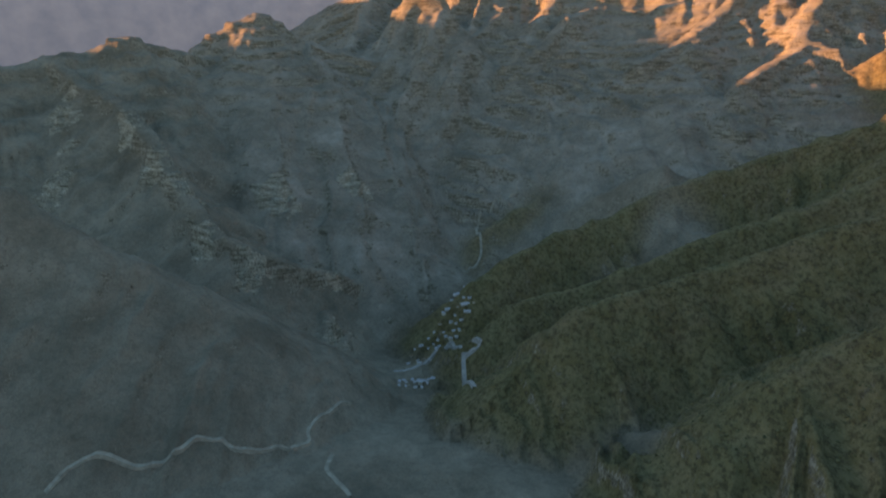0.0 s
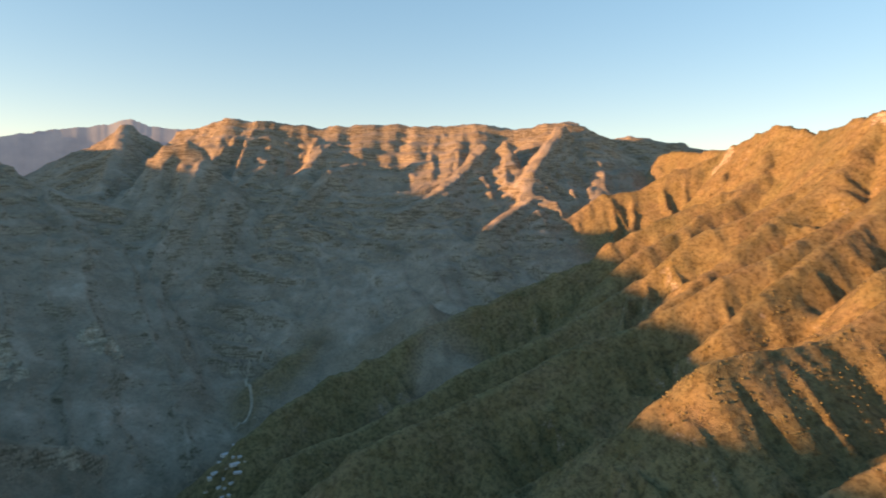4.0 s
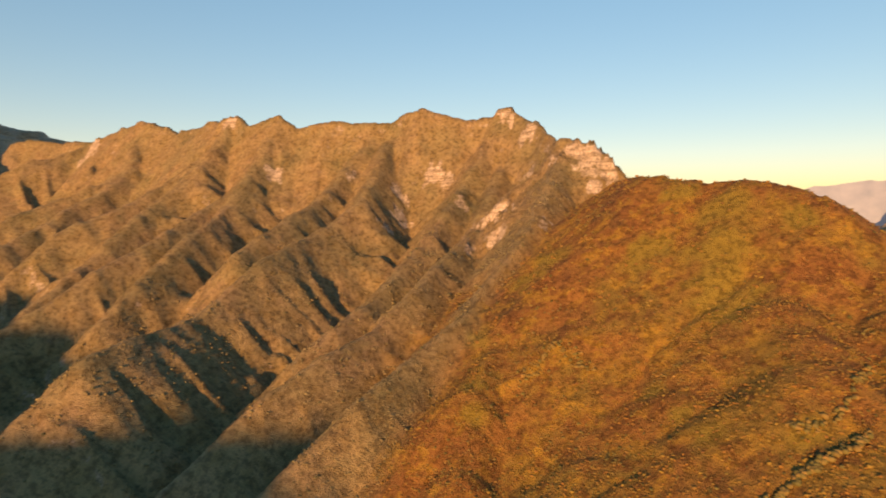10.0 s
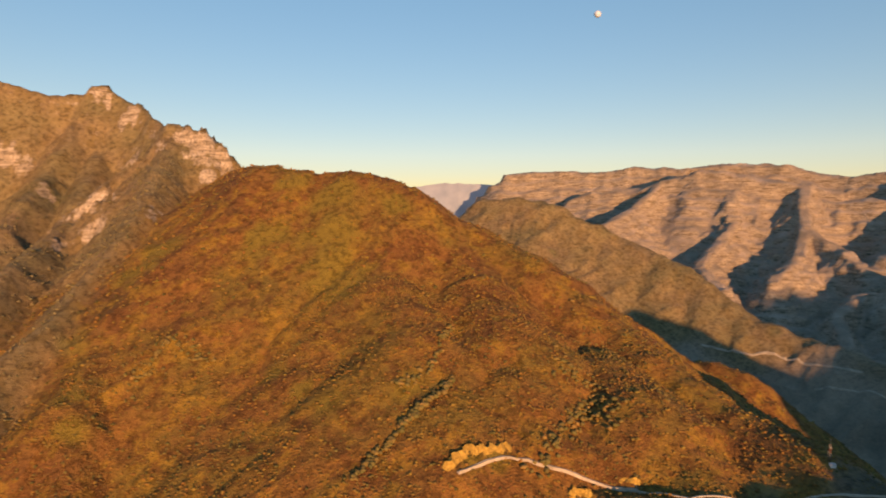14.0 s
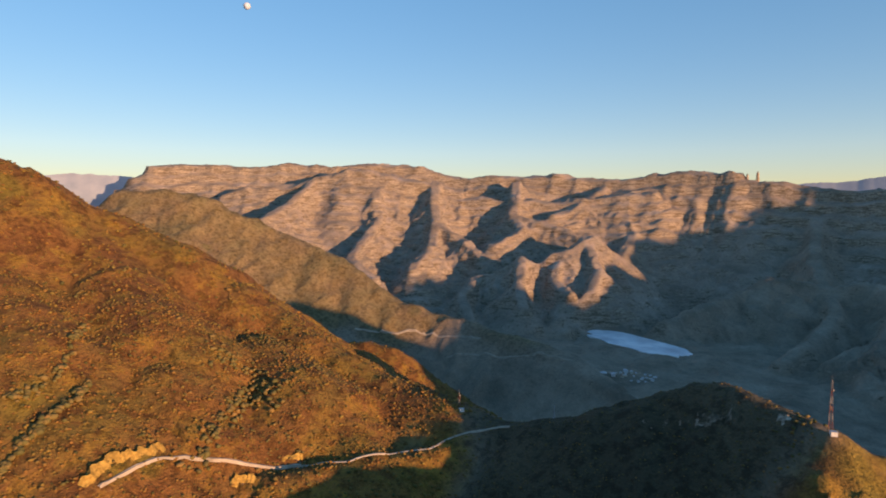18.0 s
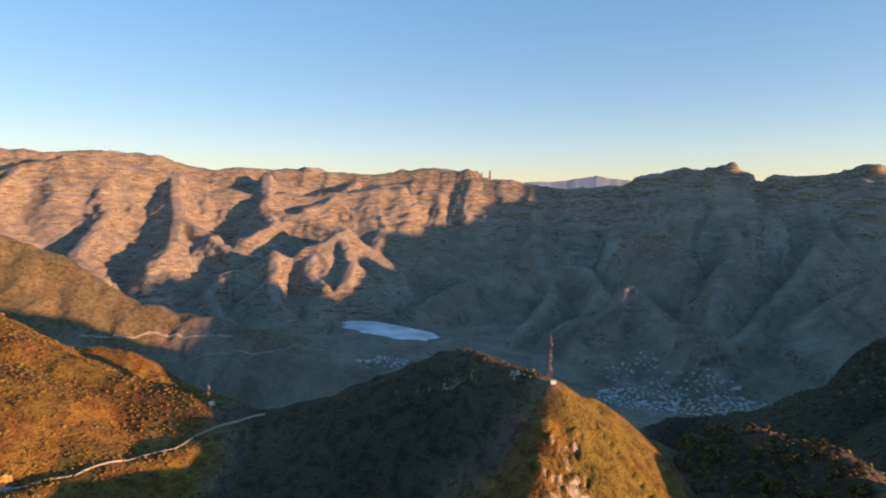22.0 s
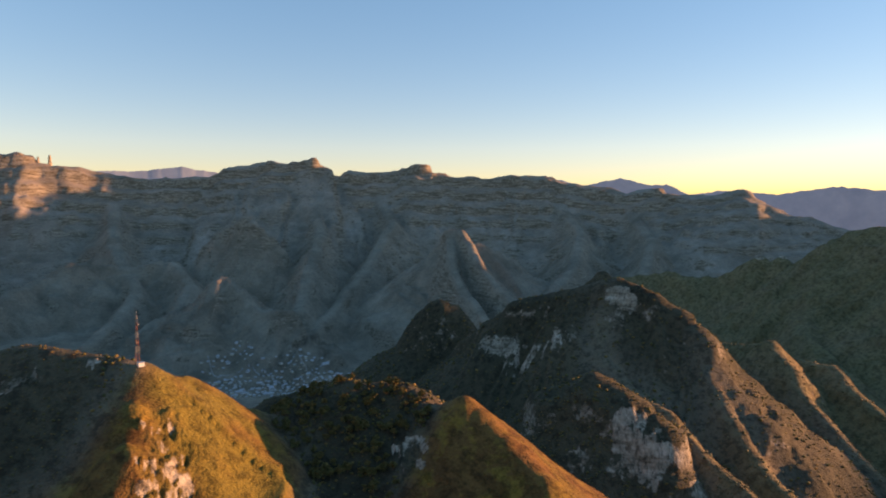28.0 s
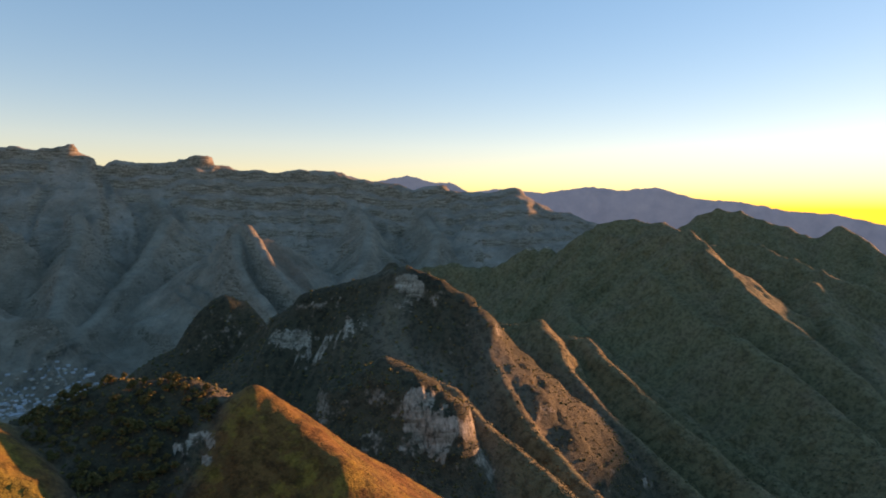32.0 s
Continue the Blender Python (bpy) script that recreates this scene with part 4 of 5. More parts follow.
def rod(bm, a, b, r, r2=None, sides=5):
    a, b = Vector(a), Vector(b)
    m = Matrix.Translation((a + b) / 2) @ (b - a).to_track_quat("Z", "Y").to_matrix().to_4x4()
    bmesh.ops.create_cone(bm, cap_ends=True, segments=sides, radius1=r, radius2=r if r2 is None else r2, depth=(b - a).length, matrix=m)


def plain_material(name, colour, rough=0.7, metal=0.0, vary=0.25, scale=0.8):
    m, nodes, links, bsdf = material(name)
    geo = nodes.new("ShaderNodeTexCoord")
    tone = noise_node(nodes, links, geo.outputs["Object"], scale, 5, 0.65)
    low, high = tuple(c * (1 - vary) for c in colour), tuple(min(1, c * (1 + vary)) for c in colour)
    links.new(ramp(nodes, links, tone, [(0.3, low), (0.7, high)]), bsdf.inputs["Base Color"])
    bsdf.inputs["Roughness"].default_value, bsdf.inputs["Metallic"].default_value = rough, metal
    return m


def leaf_material(name, stops):
    """Leaves whose colour changes from clump to clump."""
    m, nodes, links, bsdf = material(name)
    geo = nodes.new("ShaderNodeNewGeometry")
    info = nodes.new("ShaderNodeObjectInfo")
    grain = noise_node(nodes, links, geo.outputs["Position"], 1.2, 3, 0.7)
    pick = maths(nodes, links, "ADD", geo.outputs["Random Per Island"], maths(nodes, links, "MULTIPLY", info.outputs["Random"], 0.35))
    pick = maths(nodes, links, "FRACT", maths(nodes, links, "ADD", pick, maths(nodes, links, "MULTIPLY", grain, 0.25)))
    links.new(ramp(nodes, links, pick, stops), bsdf.inputs["Base Color"])
    bsdf.inputs["Roughness"].default_value = 0.75
    return m


WHITE_PAINT = plain_material("white_limewash", (0.62, 0.60, 0.56))
CREAM_PAINT = plain_material("cream_limewash", (0.62, 0.54, 0.42))
ROOF_METAL = plain_material("pale_sheet_metal", (0.46, 0.47, 0.48), 0.45)
ROOF_RUST = plain_material("rusty_sheet_metal", (0.34, 0.20, 0.13), 0.6)
ROOF_GREY = plain_material("grey_concrete_roof", (0.46, 0.45, 0.43))
RED_STEEL = plain_material("red_steel", (0.20, 0.07, 0.05), 0.5)
WHITE_STEEL = plain_material("white_steel", (0.27, 0.24, 0.21), 0.5)
GREY_STEEL = plain_material("galvanised_steel", (0.40, 0.41, 0.42), 0.45, 0.6)
DIRT = plain_material("pale_dirt", (0.38, 0.32, 0.245), 0.95, 0, 0.3, 0.08)
GRAVEL = plain_material("pale_river_gravel", (0.40, 0.37, 0.33), 0.95, 0, 0.3, 0.06)
BARK = plain_material("bark", (0.15, 0.10, 0.07), 0.9)
MOON = plain_material("moon_dust", (0.46, 0.55, 0.68), 1.0, 0, 0.25, 0.04)
DRY_LEAVES = leaf_material("dry_leaves", [(0.0, (0.15, 0.115, 0.062)), (0.3, (0.205, 0.165, 0.08)), (0.55, (0.13, 0.115, 0.058)), (0.75, (0.24, 0.19, 0.09)), (0.92, (0.09, 0.088, 0.043))])
RUSSET_LEAVES = leaf_material("russet_leaves", [(0.0, (0.18, 0.085, 0.028)), (0.3, (0.24, 0.125, 0.032)), (0.55, (0.155, 0.10, 0.032)), (0.75, (0.25, 0.165, 0.038)), (0.92, (0.075, 0.07, 0.024))])
GREEN_LEAVES = leaf_material("green_leaves", [(0.0, (0.089, 0.084, 0.029)), (0.35, (0.138, 0.114, 0.037)), (0.6, (0.195, 0.134, 0.044)), (0.8, (0.094, 0.079, 0.029)), (0.95, (0.276, 0.164, 0.052))])

# ---- the moon ----
bm = bmesh.new()
bmesh.ops.create_icosphere(bm, subdivisions=4, radius=24)
for v in bm.verts:
    v.co *= 1 + 0.004 * noise.noise(v.co * 0.3)
for f in bm.faces:
    f.smooth = True
me = bpy.data.meshes.new("moon")
bm.to_mesh(me)
bm.free()
me.materials.append(MOON)
moon = new("moon", me)
moon.location = (3883, -2400, 2012)
tagged(moon, "small pale gibbous moon in the evening sky", "moon", kind="structure")


# ---- tailings pond ----
def make_pond():
    m, nodes, links, bsdf = material("tailings")
    geo = nodes.new("ShaderNodeNewGeometry")
    wide = noise_node(nodes, links, geo.outputs["Position"], 0.012, 6, 0.6)
    links.new(ramp(nodes, links, wide, [(0.35, (0.46, 0.50, 0.53)), (0.5, (0.68, 0.70, 0.71)), (0.62, (0.82, 0.82, 0.81))]), bsdf.inputs["Base Color"])
    links.new(ramp(nodes, links, wide, [(0.4, (0.35, 0.35, 0.35)), (0.55, (0.9, 0.8, 0.8))]), bsdf.inputs["Roughness"])
    bm = bmesh.new()
    hub = bm.verts.new((940, -2105, 152.2))
    ring = []
    for i in range(120):
        a = i / 120 * math.tau
        k = 1.04 + 0.22 * noise.noise((math.cos(a) * 2.2, math.sin(a) * 2.2, 4)) + 0.08 * noise.noise((math.cos(a) * 7, math.sin(a) * 7, 9))
        if math.sin(a) > 0.55:  # the straight dam
            k = min(k, 0.62 / math.sin(a) + 0.25)
        u, v = 235 * k * math.cos(a), 92 * k * math.sin(a)
        t = radians(155)
        ring.append(bm.verts.new((940 + u * math.cos(t) - v * math.sin(t), -2105 + u * math.sin(t) + v * math.cos(t), 152.2)))
    skirt = [bm.verts.new((v.co.x, v.co.y, 146)) for v in ring]
    for i in range(120):
        j = (i + 1) % 120
        bm.faces.new((hub, ring[i], ring[j]))
        bm.faces.new((ring[i], skirt[i], skirt[j], ring[j]))
    bmesh.ops.recalc_face_normals(bm, faces=bm.faces)
    me = bpy.data.meshes.new("water")
    bm.to_mesh(me)
    bm.free()
    me.materials.append(m)
    tagged(new("water", me), "pale blue-grey tailings pond on the valley floor", "pond", kind="structure")


make_pond()


# ---- roads ----
def road(points, width, mat, label, bank=0.0):
    """A strip of bare earth laid over the ground."""
    pts = [Vector((*p, 0)) for p in points]
    line = []
    for i in range(len(pts) - 1):
        p0, p1, p2, p3 = pts[max(i - 1, 0)], pts[i], pts[i + 1], pts[min(i + 2, len(pts) - 1)]
        n = max(2, int((p2 - p1).length / 5))
        for k in range(n):
            t = k / n
            line.append(0.5 * ((2 * p1) + (p2 - p0) * t + (2 * p0 - 5 * p1 + 4 * p2 - p3) * t * t + (3 * p1 - p0 - 3 * p2 + p3) * t ** 3))
    line.append(pts[-1])
    sides = []
    for i, p in enumerate(line):
        d = (line[min(i + 1, len(line) - 1)] - line[max(i - 1, 0)]).normalized()
        n = Vector((-d.y, d.x, 0))
        w = width * (0.5 + 0.12 * noise.noise((p.x / 15, p.y / 15, 2)))
        sides += [p + n * (w + bank), p + n * w, p - n * w, p - n * (w + bank)]
    x, y = np.array([p.x for p in sides]), np.array([p.y for p in sides])
    z = height(x, y)[0].reshape(-1, 4)
    mid = z[:, 1:3].max(axis=1)
    bm = bmesh.new()
    rows = []
    for i in range(len(line)):
        q = sides[i * 4:i * 4 + 4]
        rows.append([bm.verts.new((q[0].x, q[0].y, z[i, 0] + 0.5)), bm.verts.new((q[1].x, q[1].y, mid[i] + 1.0)),
                     bm.verts.new((q[2].x, q[2].y, mid[i] + 1.0)), bm.verts.new((q[3].x, q[3].y, z[i, 3] + 0.5))])
    for a, b in zip(rows[:-1], rows[1:]):
        for k in range(3):
            bm.faces.new((a[k], a[k + 1], b[k + 1], b[k]))
    me = bpy.data.meshes.new("road")
    bm.to_mesh(me)
    bm.free()
    me.materials.append(mat)
    return tagged(new("road", me), label, "road", kind="structure")


road([(419, -148), (421, -155), (426, -174), (428, -193), (425, -207), (416, -222), (403, -248), (389, -276), (365, -294), (353, -317), (343, -343), (330, -361), (328, -379), (317, -395), (304, -408), (291, -415)], 1.2, DIRT, "pale dirt road cut into the hillside", 0.7)
road([(1252, -1077), (1197, -1122), (1159, -1164), (1107, -1193), (1045, -1209), (970, -1254)], 2.2, DIRT, "pale dirt road along a brown slope", 1.5)
road([(1015, -1174), (958, -1215), (890, -1240), (837, -1261), (718, -1274)], 2.2, DIRT, "winding pale road on a shaded slope", 1.0)
road([(-520, 700), (-502, 724), (-467, 747), (-420, 754), (-380, 775), (-359, 806), (-335, 817), (-303, 816), (-250, 855), (-217, 884), (-219, 909), (-198, 959), (-168, 1024)], 4.5, DIRT, "pale winding dirt road above the valley", 1.5)
road([(-130, 744), (-162, 795), (-176, 820), (-176, 869)], 4.5, DIRT, "pale dirt track on the lower slope", 1.5)
road([(59, 1031), (48, 1241), (55, 1253), (84, 1251), (45, 1308), (28, 1398), (-25, 1385), (-112, 1336)], 6, GRAVEL, "pale gravel river bed past a hamlet", 2.0)
road([(63, 1860), (129, 1903), (120, 2044), (177, 2117), (277, 2153)], 6, DIRT, "pale mountain road climbing a spur", 1.0)
road([(122, -1941), (94, -1892), (26, -1907), (-42, -1881), (-113, -1942), (-174, -1831)], 1.6, GRAVEL, "pale street through the valley town", 1.0)


# ---- earth banks ----
YELLOW_EARTH = plain_material("yellow_earth", (0.38, 0.235, 0.055), 0.95, 0, 0.5, 0.35)


def earth_bank(points, tall, deep):
    """A ragged face of bare earth, cut into the slope beside the road."""
    bm = bmesh.new()
    rows, places = [], []
    for (ax, ay), (bx, by) in zip(points[:-1], points[1:]):
        n = max(3, int(math.hypot(bx - ax, by - ay) / 0.9))
        ux, uy = bx - ax, by - ay
        size = math.hypot(ux, uy)
        nx, ny = uy / size, -ux / size
        if nx < 0:
            nx, ny = -nx, -ny
        places += [(ax + ux * i / n, ay + uy * i / n, nx, ny) for i in range(n)]
    p = np.array(places)
    foot = height(p[:, 0].copy(), p[:, 1].copy())[0]
    head = height(p[:, 0] + p[:, 2] * (deep + 3), p[:, 1] + p[:, 3] * (deep + 3))[0]
    for i, (x, y, nx, ny) in enumerate(places):
        ends = min(1.0, 0.25 + min(i, len(places) - 1 - i) / 6)
        wide = 1 + 0.8 * noise.noise((x / 5, y / 5, 9))
        line = []
        for k in range(7):
            f = k / 6
            q = noise.noise((x / 2.2, y / 2.2, k * 0.9))
            out = deep * f * wide + 0.9 * q
            up = tall * f * ends * (0.85 + 0.35 * noise.noise((x / 4, y / 4, 3)))
            line.append(bm.verts.new((x + nx * out, y + ny * out, foot[i] - 0.8 + up + 0.4 * q)))
        line.append(bm.verts.new((x + nx * (deep + 3), y + ny * (deep + 3), head[i] - 0.8)))
        rows.append(line)
    for a, b in zip(rows[:-1], rows[1:]):
        for k in range(7):
            bm.faces.new((a[k], b[k], b[k + 1], a[k + 1]))
    bmesh.ops.recalc_face_normals(bm, faces=bm.faces)
    me = bpy.data.meshes.new("earth_bank")
    bm.to_mesh(me)
    bm.free()
    me.materials.append(YELLOW_EARTH)
    return tagged(new("earth_bank", me), "bare yellow earth bank cut beside the dirt road", "bank", kind="structure")


earth_bank([(421, -141), (426, -151), (430, -162), (430, -174), (431, -187), (434, -202)], 8.5, 6.0)
earth_bank([(398, -266), (393, -276), (387, -284)], 6.0, 3.0)
earth_bank([(394, -224), (394, -235), (386, -241)], 7.0, 4.0)


# ---- masts ----
def lattice_tower(x, y, high, foot, mats, label):
    base = empty("lattice_tower", x, y, ground_at(x, y) - 0.3)
    count = max(4, round(high / 5))
    for k in range(count):
        z0, z1 = high * k / count, high * (k + 1) / count
        w0, w1 = foot * (1 - 0.8 * k / count), foot * (1 - 0.8 * (k + 1) / count)
        bm = bmesh.new()
        low = [Vector((sx * w0, sy * w0, z0)) for sx, sy in ((-1, -1), (1, -1), (1, 1), (-1, 1))]
        top = [Vector((sx * w1, sy * w1, z1)) for sx, sy in ((-1, -1), (1, -1), (1, 1), (-1, 1))]
        for i in range(4):
            j = (i + 1) % 4
            rod(bm, low[i], top[i], 0.07)
            rod(bm, top[i], top[j], 0.045, sides=4)
            rod(bm, low[i], top[j], 0.045, sides=4)
            rod(bm, low[j], top[i], 0.045, sides=4)
        part("tower_section", bm, mats[k % len(mats)], base, "red-painted steel lattice" if mats[k % len(mats)] is RED_STEEL else "white-painted steel lattice" if mats[k % len(mats)] is WHITE_STEEL else "")
    bm = bmesh.new()
    rod(bm, (0, 0, high - 0.5), (0, 0, high + 3.0), 0.07, 0.03, 6)
    part("aerial", bm, GREY_STEEL, base)
    for k, (turn, at) in enumerate(((20, 0.42), (150, 0.55), (265, 0.8))):
        bm = bmesh.new()
        off = foot * (1 - 0.8 * at) + 0.5
        m = pose(0, 0, high * at, 0, 0, turn) @ Matrix.Translation((0, -off, 0)) @ pose(0, 0, 0, 90)
        bmesh.ops.create_cone(bm, cap_ends=True, segments=16, radius1=0.75, radius2=0.62, depth=0.35, matrix=m)
        part("dish", bm, WHITE_STEEL, base, "white drum-shaped dish")
    return tagged(base, label, "tower")


def hut(x, y, turn, label):
    base = empty("hut", x, y, ground_at(x, y) - 0.4, turn)
    bm = bmesh.new()
    box(bm, 0, 0, 0, 3.6, 3.0, 2.6)
    part("wall", bm, WHITE_PAINT, base)
    bm = bmesh.new()
    box(bm, 0, 0, 2.6, 4.1, 3.5, 0.22)
    part("roof", bm, ROOF_GREY, base, "flat grey concrete slab")
    bm = bmesh.new()
    box(bm, 0.7, -1.53, 0.4, 0.9, 0.06, 2.0)
    part("door", bm, GREY_STEEL, base, "grey steel door")
    return tagged(base, label, "hut")


lattice_tower(69, -432, 30.0, 1.05, (RED_STEEL, WHITE_STEEL), "tall red and white steel lattice tower on a hilltop")
hut(66, -424, 25, "small white equipment hut beside the hilltop tower")
lattice_tower(344, -414, 13.5, 1.0, (RED_STEEL, WHITE_STEEL), "short red and white lattice tower on a scrubby spur")
hut(338, -410, 60, "small white equipment hut beside a short tower")
lattice_tower(261, -434, 11.0, 0.6, (GREY_STEEL,), "slim grey lattice mast on a dark saddle")


# ---- rock pinnacles on the rim ----
def pinnacle(x, y, top, wide, tall, seed):
    bm = bmesh.new()
    rings = []
    for k in range(15):
        f = k / 14
        r = wide * (1.0 - 0.62 * f ** 1.4) * (0.35 if k == 14 else 1)
        ring = []
        for i in range(18):
            a = i / 18 * math.tau
            q = r * (1 + 0.30 * noise.noise((math.cos(a) * 1.6 + seed, math.sin(a) * 1.6, f * 4)) + 0.12 * math.sin(f * 38 + seed))
            ring.append(bm.verts.new((q * math.cos(a), q * math.sin(a), tall * f)))
        rings.append(ring)
    for a, b in zip(rings[:-1], rings[1:]):
        for i in range(18):
            j = (i + 1) % 18
            bm.faces.new((a[i], a[j], b[j], b[i]))
    bm.faces.new(rings[-1])
    me = bpy.data.meshes.new("rock_pinnacle")
    bm.to_mesh(me)
    bm.free()
    me.materials.append(GROUND)
    ob = new("rock_pinnacle", me)
    ob.location = (x, y, top - tall)
    return tagged(ob, "bare rock pinnacle standing on the canyon rim", "rock", "pinnacles on the rim")


pinnacle(1003, -3618, 819, 9, 50, 720)
pinnacle(955, -3631, 830, 10, 64, 735)
pinnacle(1074, -3597, 835, 20, 55, 698)
pinnacle(-1791, -3165, 698, 22, 70, 5)
pinnacle(-1650, -1704, 413, 26, 60, 938)
pinnacle(-1698, -1657, 419, 26, 60, 970)
pinnacle(-943, -3525, 823, 26, 60, 5)


# ---- houses ----
def house(long, deep, tall, wall_mat, roof_mat, flat, label):
    base = empty("house", 0, 0, 0)
    bm = bmesh.new()
    box(bm, 0, 0, -2, long, deep, tall + 2)
    part("wall", bm, wall_mat, base)
    bm = bmesh.new()
    if flat:
        box(bm, 0, 0, tall, long + 0.6, deep + 0.6, 0.35)
    else:
        e, w, r = long / 2 + 0.5, deep / 2 + 0.6, tall + deep * 0.22
        v = [bm.verts.new(p) for p in ((-e, -w, tall - 0.1), (e, -w, tall - 0.1), (e, w, tall - 0.1), (-e, w, tall - 0.1), (-e, 0, r), (e, 0, r))]
        for f in ((0, 1, 5, 4), (2, 3, 4, 5), (1, 2, 5), (3, 0, 4), (3, 2, 1, 0)):
            bm.faces.new([v[i] for i in f])
    part("roof", bm, roof_mat, base)
    for s in (-1, 1):
        bm = bmesh.new()
        box(bm, s * long * 0.25, -deep / 2 - 0.02, 1.0, 1.1, 0.08, 1.2)
        part("window", bm, GREY_STEEL, base, "dark window")
    bm = bmesh.new()
    box(bm, 0, -deep / 2 - 0.02, 0, 1.0, 0.08, 2.05)
    part("door", bm, BARK, base, "brown door")
    return tagged(base, label, "house", "houses in the valley")


HOUSES = [house(11, 8, 3.2, WHITE_PAINT, ROOF_METAL, False, "white house with a pale metal gable roof"),
          house(9, 8, 3.4, WHITE_PAINT, ROOF_GREY, True, "white house with a flat grey concrete roof"),
          house(14, 9, 5.8, CREAM_PAINT, ROOF_METAL, True, "two-storey cream house with a flat pale roof"),
          house(10, 7, 3.0, CREAM_PAINT, ROOF_RUST, False, "cream house with a rusty sheet-metal roof"),
          house(26, 13, 5.0, WHITE_PAINT, ROOF_METAL, False, "long pale warehouse with a metal roof")]
PLACES = []


def cluster(cx, cy, rx, ry, turn, count, apart=13):
    """Houses strewn over an oval, none closer than a lane's width."""
    made = tries = 0
    while made < count and tries < count * 60:
        tries += 1
        a, r = rng.uniform(0, math.tau), math.sqrt(rng.uniform(0, 1))
        u, v, t = rx * r * math.cos(a), ry * r * math.sin(a), radians(turn)
        x, y = cx + u * math.cos(t) - v * math.sin(t), cy + u * math.sin(t) + v * math.cos(t)
        if all((x - px) ** 2 + (y - py) ** 2 > apart ** 2 for px, py, _ in PLACES):
            PLACES.append((x, y, turn + rng.choice((0, 90)) + rng.normal(0, 12)))
            made += 1


cluster(-55, -1800, 215, 120, 18, 240, 12)
cluster(25, -1965, 32, 45, 0, 16)
cluster(100, -1925, 45, 18, 20, 12)
cluster(-260, -1800, 60, 40, 0, 14, 18)
cluster(-12, 1413, 75, 30, 20, 26)
cluster(43, 1454, 45, 18, 10, 12)
cluster(-59, 1250, 42, 28, 0, 16)
cluster(44, 1498, 22, 8, 40, 3)
cluster(794, -1721, 90, 45, 30, 30)
xs, ys = np.array([p[0] for p in PLACES]), np.array([p[1] for p in PLACES])
used = set()
for (x, y, turn), z in zip(PLACES, height(xs, ys)[0]):
    k = int(rng.choice(5, p=(0.36, 0.26, 0.16, 0.17, 0.05)))
    if k in used:
        copy_thing(HOUSES[k], Matrix()).matrix_world = pose(x, y, z + 0.4, 0, 0, turn) @ Matrix.Scale(0.55 + 0.35 * ((x * 7.3) % 1), 4)
    else:
        used.add(k)
        HOUSES[k].matrix_world = pose(x, y, z + 0.4, 0, 0, turn)


# ---- trees and scrub ----
def leaf_cloud(bm, centre, size, count, leaf):
    """Leafy sprays strewn over a loose, uneven ball."""
    for _ in range(count):
        d = Vector(rng.normal(0, 1, 3)).normalized()
        at = Vector(centre) + d * size * rng.uniform(0.45, 1.05)
        up = (d + Vector(rng.normal(0, 0.55, 3))).normalized()
        side = up.orthogonal().normalized()
        side = Matrix.Rotation(rng.uniform(0, math.tau), 3, up) @ side
        other = up.cross(side)
        s = leaf * rng.uniform(0.7, 1.35)
        c = [bm.verts.new(at + side * s * p + other * s * q + up * s * h) for p, q, h in ((-0.9, -0.2, -0.2), (0.1, -0.8, 0.1), (1.0, 0.1, -0.2), (0.0, 0.8, 0.15))]
        bm.faces.new(c)


def tree(tall, spread, label):
    base = empty("tree", 0, 0, 0)
    bm = bmesh.new()
    rod(bm, (0, 0, -0.8), (0.15, 0.1, tall * 0.45), 0.22, 0.13, 7)
    tips = []
    for k in range(4):
        a = k * 1.6 + rng.uniform(-0.3, 0.3)
        tip = (spread * 0.55 * math.cos(a), spread * 0.55 * math.sin(a), tall * rng.uniform(0.6, 0.78))
        rod(bm, (0.15, 0.1, tall * rng.uniform(0.3, 0.44)), tip, 0.10, 0.04, 5)
        tips.append(tip)
    part("trunk", bm, BARK, base, "brown trunk with forking limbs")
    bm = bmesh.new()
    for tip in tips:
        leaf_cloud(bm, tip, spread * rng.uniform(0.40, 0.55), 34, 0.62)
    leaf_cloud(bm, (0.1, 0.1, tall * 0.86), spread * 0.5, 36, 0.62)
    part("crown", bm, GREEN_LEAVES, base)
    return tagged(base, label, "tree", "trees on the near hills")


TREES = [tree(6.5, 3.0, "broad green tree on a steep hillside"), tree(5.2, 2.6, "low olive-green tree on a steep hillside"),
         tree(7.6, 3.3, "tall dark green tree on a steep hillside"), tree(5.8, 3.4, "wide yellowing tree on a steep hillside")]


def strew(count, az0, az1, r0, r1, seed):
    """Places strewn evenly over a ring's sector, with their height, cover and rock."""
    g = np.random.default_rng(seed)
    a = np.radians(g.uniform(az0, az1, count))
    r = np.sqrt(g.uniform(r0 ** 2, r1 ** 2, count))
    x, y = -np.sin(a) * r, np.cos(a) * r
    return (x, y, r, *height(x, y))


x, y, r, z, cover, rock = strew(2200, -222, -176, 340, 560, 11)
grove = smooth_noise(x / 30, y / 30, 41)
keep = np.nonzero((cover == 1) & (rock < 0.3) & (grove > -0.15) & (z > 380))[0][:260]
for n, i in enumerate(keep):
    m = pose(x[i], y[i], z[i] - 0.2, 0, 0, rng.uniform(0, 360)) @ Matrix.Scale(rng.uniform(0.75, 1.2), 4)
    if n < 4:
        TREES[n].matrix_world = m
    else:
        t = TREES[int(rng.integers(4))]
        c = copy_thing(t, m)
        c.matrix_world = m

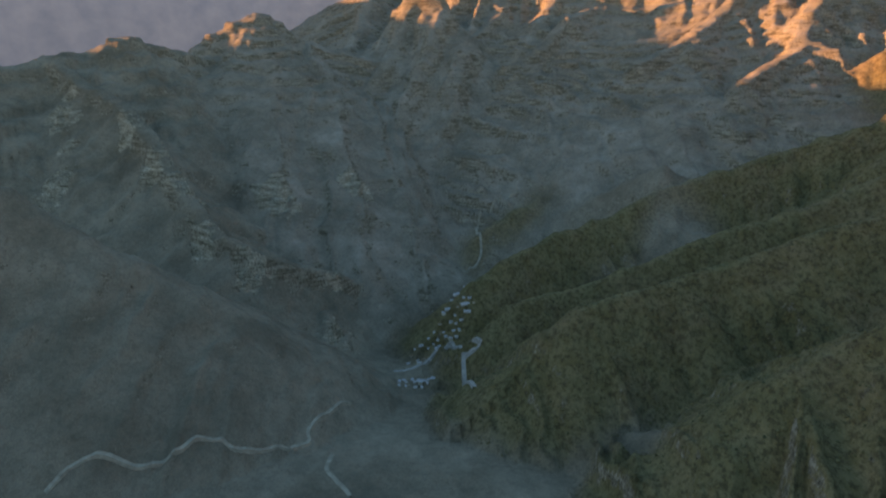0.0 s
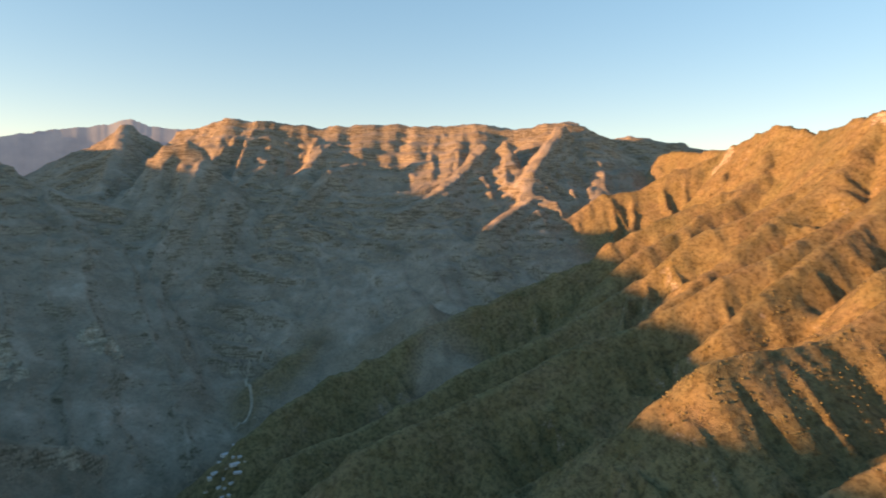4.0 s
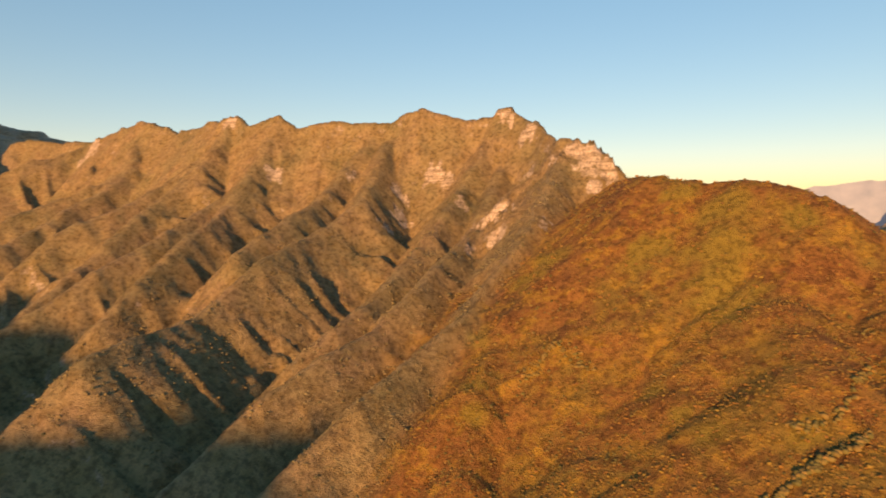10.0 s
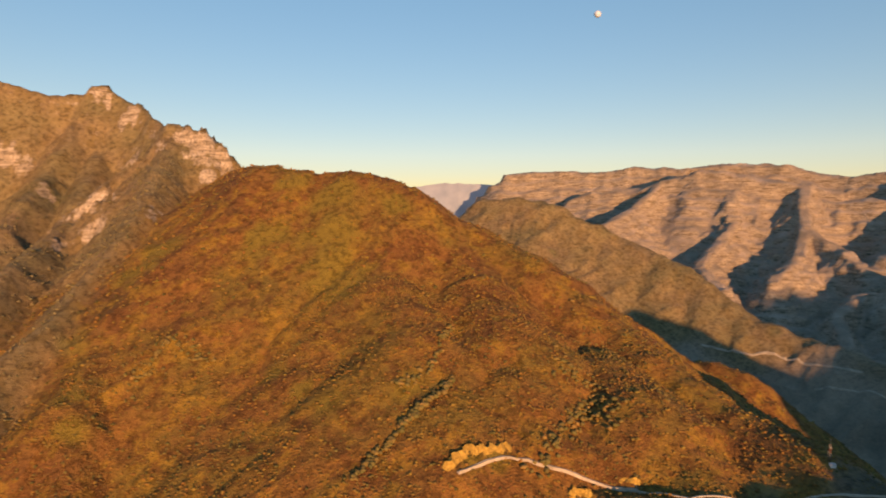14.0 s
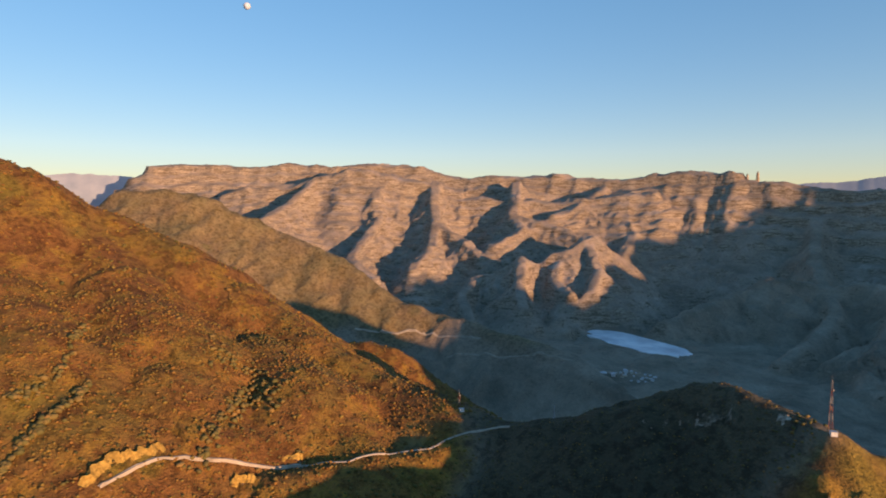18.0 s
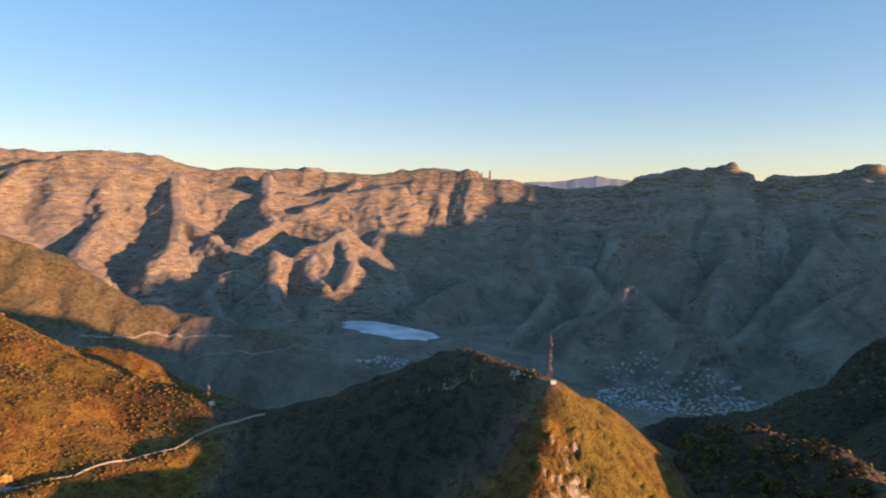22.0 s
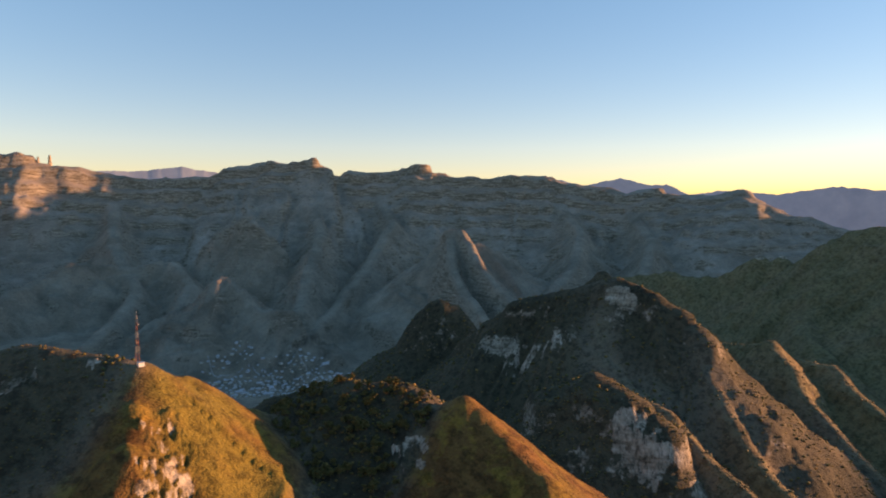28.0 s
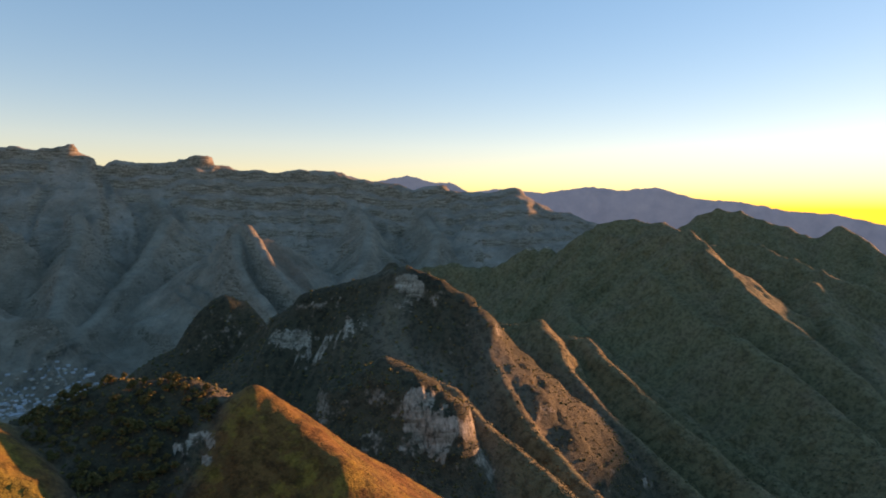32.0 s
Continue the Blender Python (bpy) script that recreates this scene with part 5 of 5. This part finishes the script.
GOLDEN = (1 + 5 ** 0.5) / 2
ICO_V = np.array([(-1, GOLDEN, 0), (1, GOLDEN, 0), (-1, -GOLDEN, 0), (1, -GOLDEN, 0), (0, -1, GOLDEN), (0, 1, GOLDEN), (0, -1, -GOLDEN), (0, 1, -GOLDEN),
                  (GOLDEN, 0, -1), (GOLDEN, 0, 1), (-GOLDEN, 0, -1), (-GOLDEN, 0, 1)], float) / 1.902
ICO_F = np.array([(0, 11, 5), (0, 5, 1), (0, 1, 7), (0, 7, 10), (0, 10, 11), (1, 5, 9), (5, 11, 4), (11, 10, 2), (10, 7, 6), (7, 1, 8),
                  (3, 9, 4), (3, 4, 2), (3, 2, 6), (3, 6, 8), (3, 8, 9), (4, 9, 5), (2, 4, 11), (6, 2, 10), (8, 6, 7), (9, 8, 1)])


def clumps(name, x, y, z, size, mat, label, seed):
    """One mesh of many ragged bushes."""
    g = np.random.default_rng(seed)
    n = len(x)
    v = ICO_V[None] * (1 + g.uniform(-0.45, 0.35, (n, 12, 1)))
    a = g.uniform(0, math.tau, n)
    c, s = np.cos(a)[:, None], np.sin(a)[:, None]
    vx, vy = v[..., 0] * c - v[..., 1] * s, v[..., 0] * s + v[..., 1] * c
    stretch = g.uniform(0.75, 1.35, (n, 1))
    co = np.stack([x[:, None] + vx * size[:, None] * stretch, y[:, None] + vy * size[:, None] / stretch,
                   z[:, None] + (v[..., 2] * 0.8 + 0.45) * size[:, None]], -1).reshape(-1, 3)
    faces = (ICO_F[None] + 12 * np.arange(n)[:, None, None]).reshape(-1, 3).astype(np.int32)
    me = bpy.data.meshes.new(name)
    me.vertices.add(len(co))
    me.vertices.foreach_set("co", co.astype(np.float32).ravel())
    me.loops.add(faces.size)
    me.loops.foreach_set("vertex_index", faces.ravel())
    me.polygons.add(len(faces))
    me.polygons.foreach_set("loop_start", (np.arange(len(faces)) * 3).astype(np.int32))
    me.update(calc_edges=True)
    me.materials.append(mat)
    return tagged(new(name, me), label, "bushes", kind="stuff")


def scrub(count, az0, az1, r0, r1, low, high, seed):
    x, y, r, z, cover, rock = strew(count, az0, az1, r0, r1, seed)
    g = np.random.default_rng(seed + 1)
    size = g.uniform(low, high, count) * (0.7 + 0.6 * g.random(count) ** 2)
    lush = smooth_noise(x / 45, y / 45, 43) + 0.5 * smooth_noise(x / 14, y / 14, 44) + g.normal(0, 0.35, count)
    open_slope = (cover != 1) & (x < 150) & (y < -200)
    green = np.where(cover == 1, True, (lush > 0.62) & (cover == 0) & ~open_slope)
    size = np.where((cover == 0) & (r < 540) & (y < -250) & (x < 150), size * 0.4, size)
    size = np.where((cover == 1) & (x > 90) & (y < -300) & (r < 560), size * 0.5, size)
    keep = (rock < 0.4) & (lush > -0.95) & ((cover < 2) | (cover == 4))
    bare = (cover == 0) & (x < 120) & (x > -190) & (y < -250) & (r < 620)
    keep &= ~bare | (g.random(count) < 0.02)
    for mask, name, mat, label in ((keep & ~green & (cover != 4), "dry_scrub", RUSSET_LEAVES, "dense russet dry-season scrub on the slopes"),
                                   (keep & ~green & (cover == 4), "dry_scrub", DRY_LEAVES, "sparse grey-brown dry scrub on the range"),
                                   (keep & green, "green_scrub", GREEN_LEAVES, "scattered dark green bushes on the slopes")):
        if mask.sum() > 10:
            clumps(name, x[mask], y[mask], z[mask], size[mask], mat, label, seed + 2)


def tree_line(points, count, spread, seed):
    """Bushes that follow a gully."""
    g = np.random.default_rng(seed)
    p = np.array(points, float)
    f = g.uniform(0, len(p) - 1.001, count)
    i = f.astype(int)
    q = p[i] + (p[i + 1] - p[i]) * (f - i)[:, None] + g.normal(0, spread, (count, 2))
    x, y = q[:, 0].copy(), q[:, 1].copy()
    clumps("green_scrub", x, y, height(x, y)[0], g.uniform(1.6, 3.2, count), GREEN_LEAVES, "line of dark green bushes in a gully", seed)


tree_line([(611, -210), (530, -166), (514, -146), (515, -126)], 70, 2.0, 81)
tree_line([(513, -179), (490, -153), (478, -126), (465, -107), (449, -76)], 150, 2.0, 82)
tree_line([(485, -296), (454, -261), (423, -223), (417, -211)], 80, 4, 83)
tree_line([(532, -287), (495, -302), (442, -292)], 60, 8, 84)
tree_line([(665, 22), (702, 71), (664, 102)], 60, 5, 85)
scrub(46000, -254, -60, 330, 720, 0.6, 1.5, 51)
scrub(36000, -254, 36, 720, 1350, 1.1, 2.2, 61)
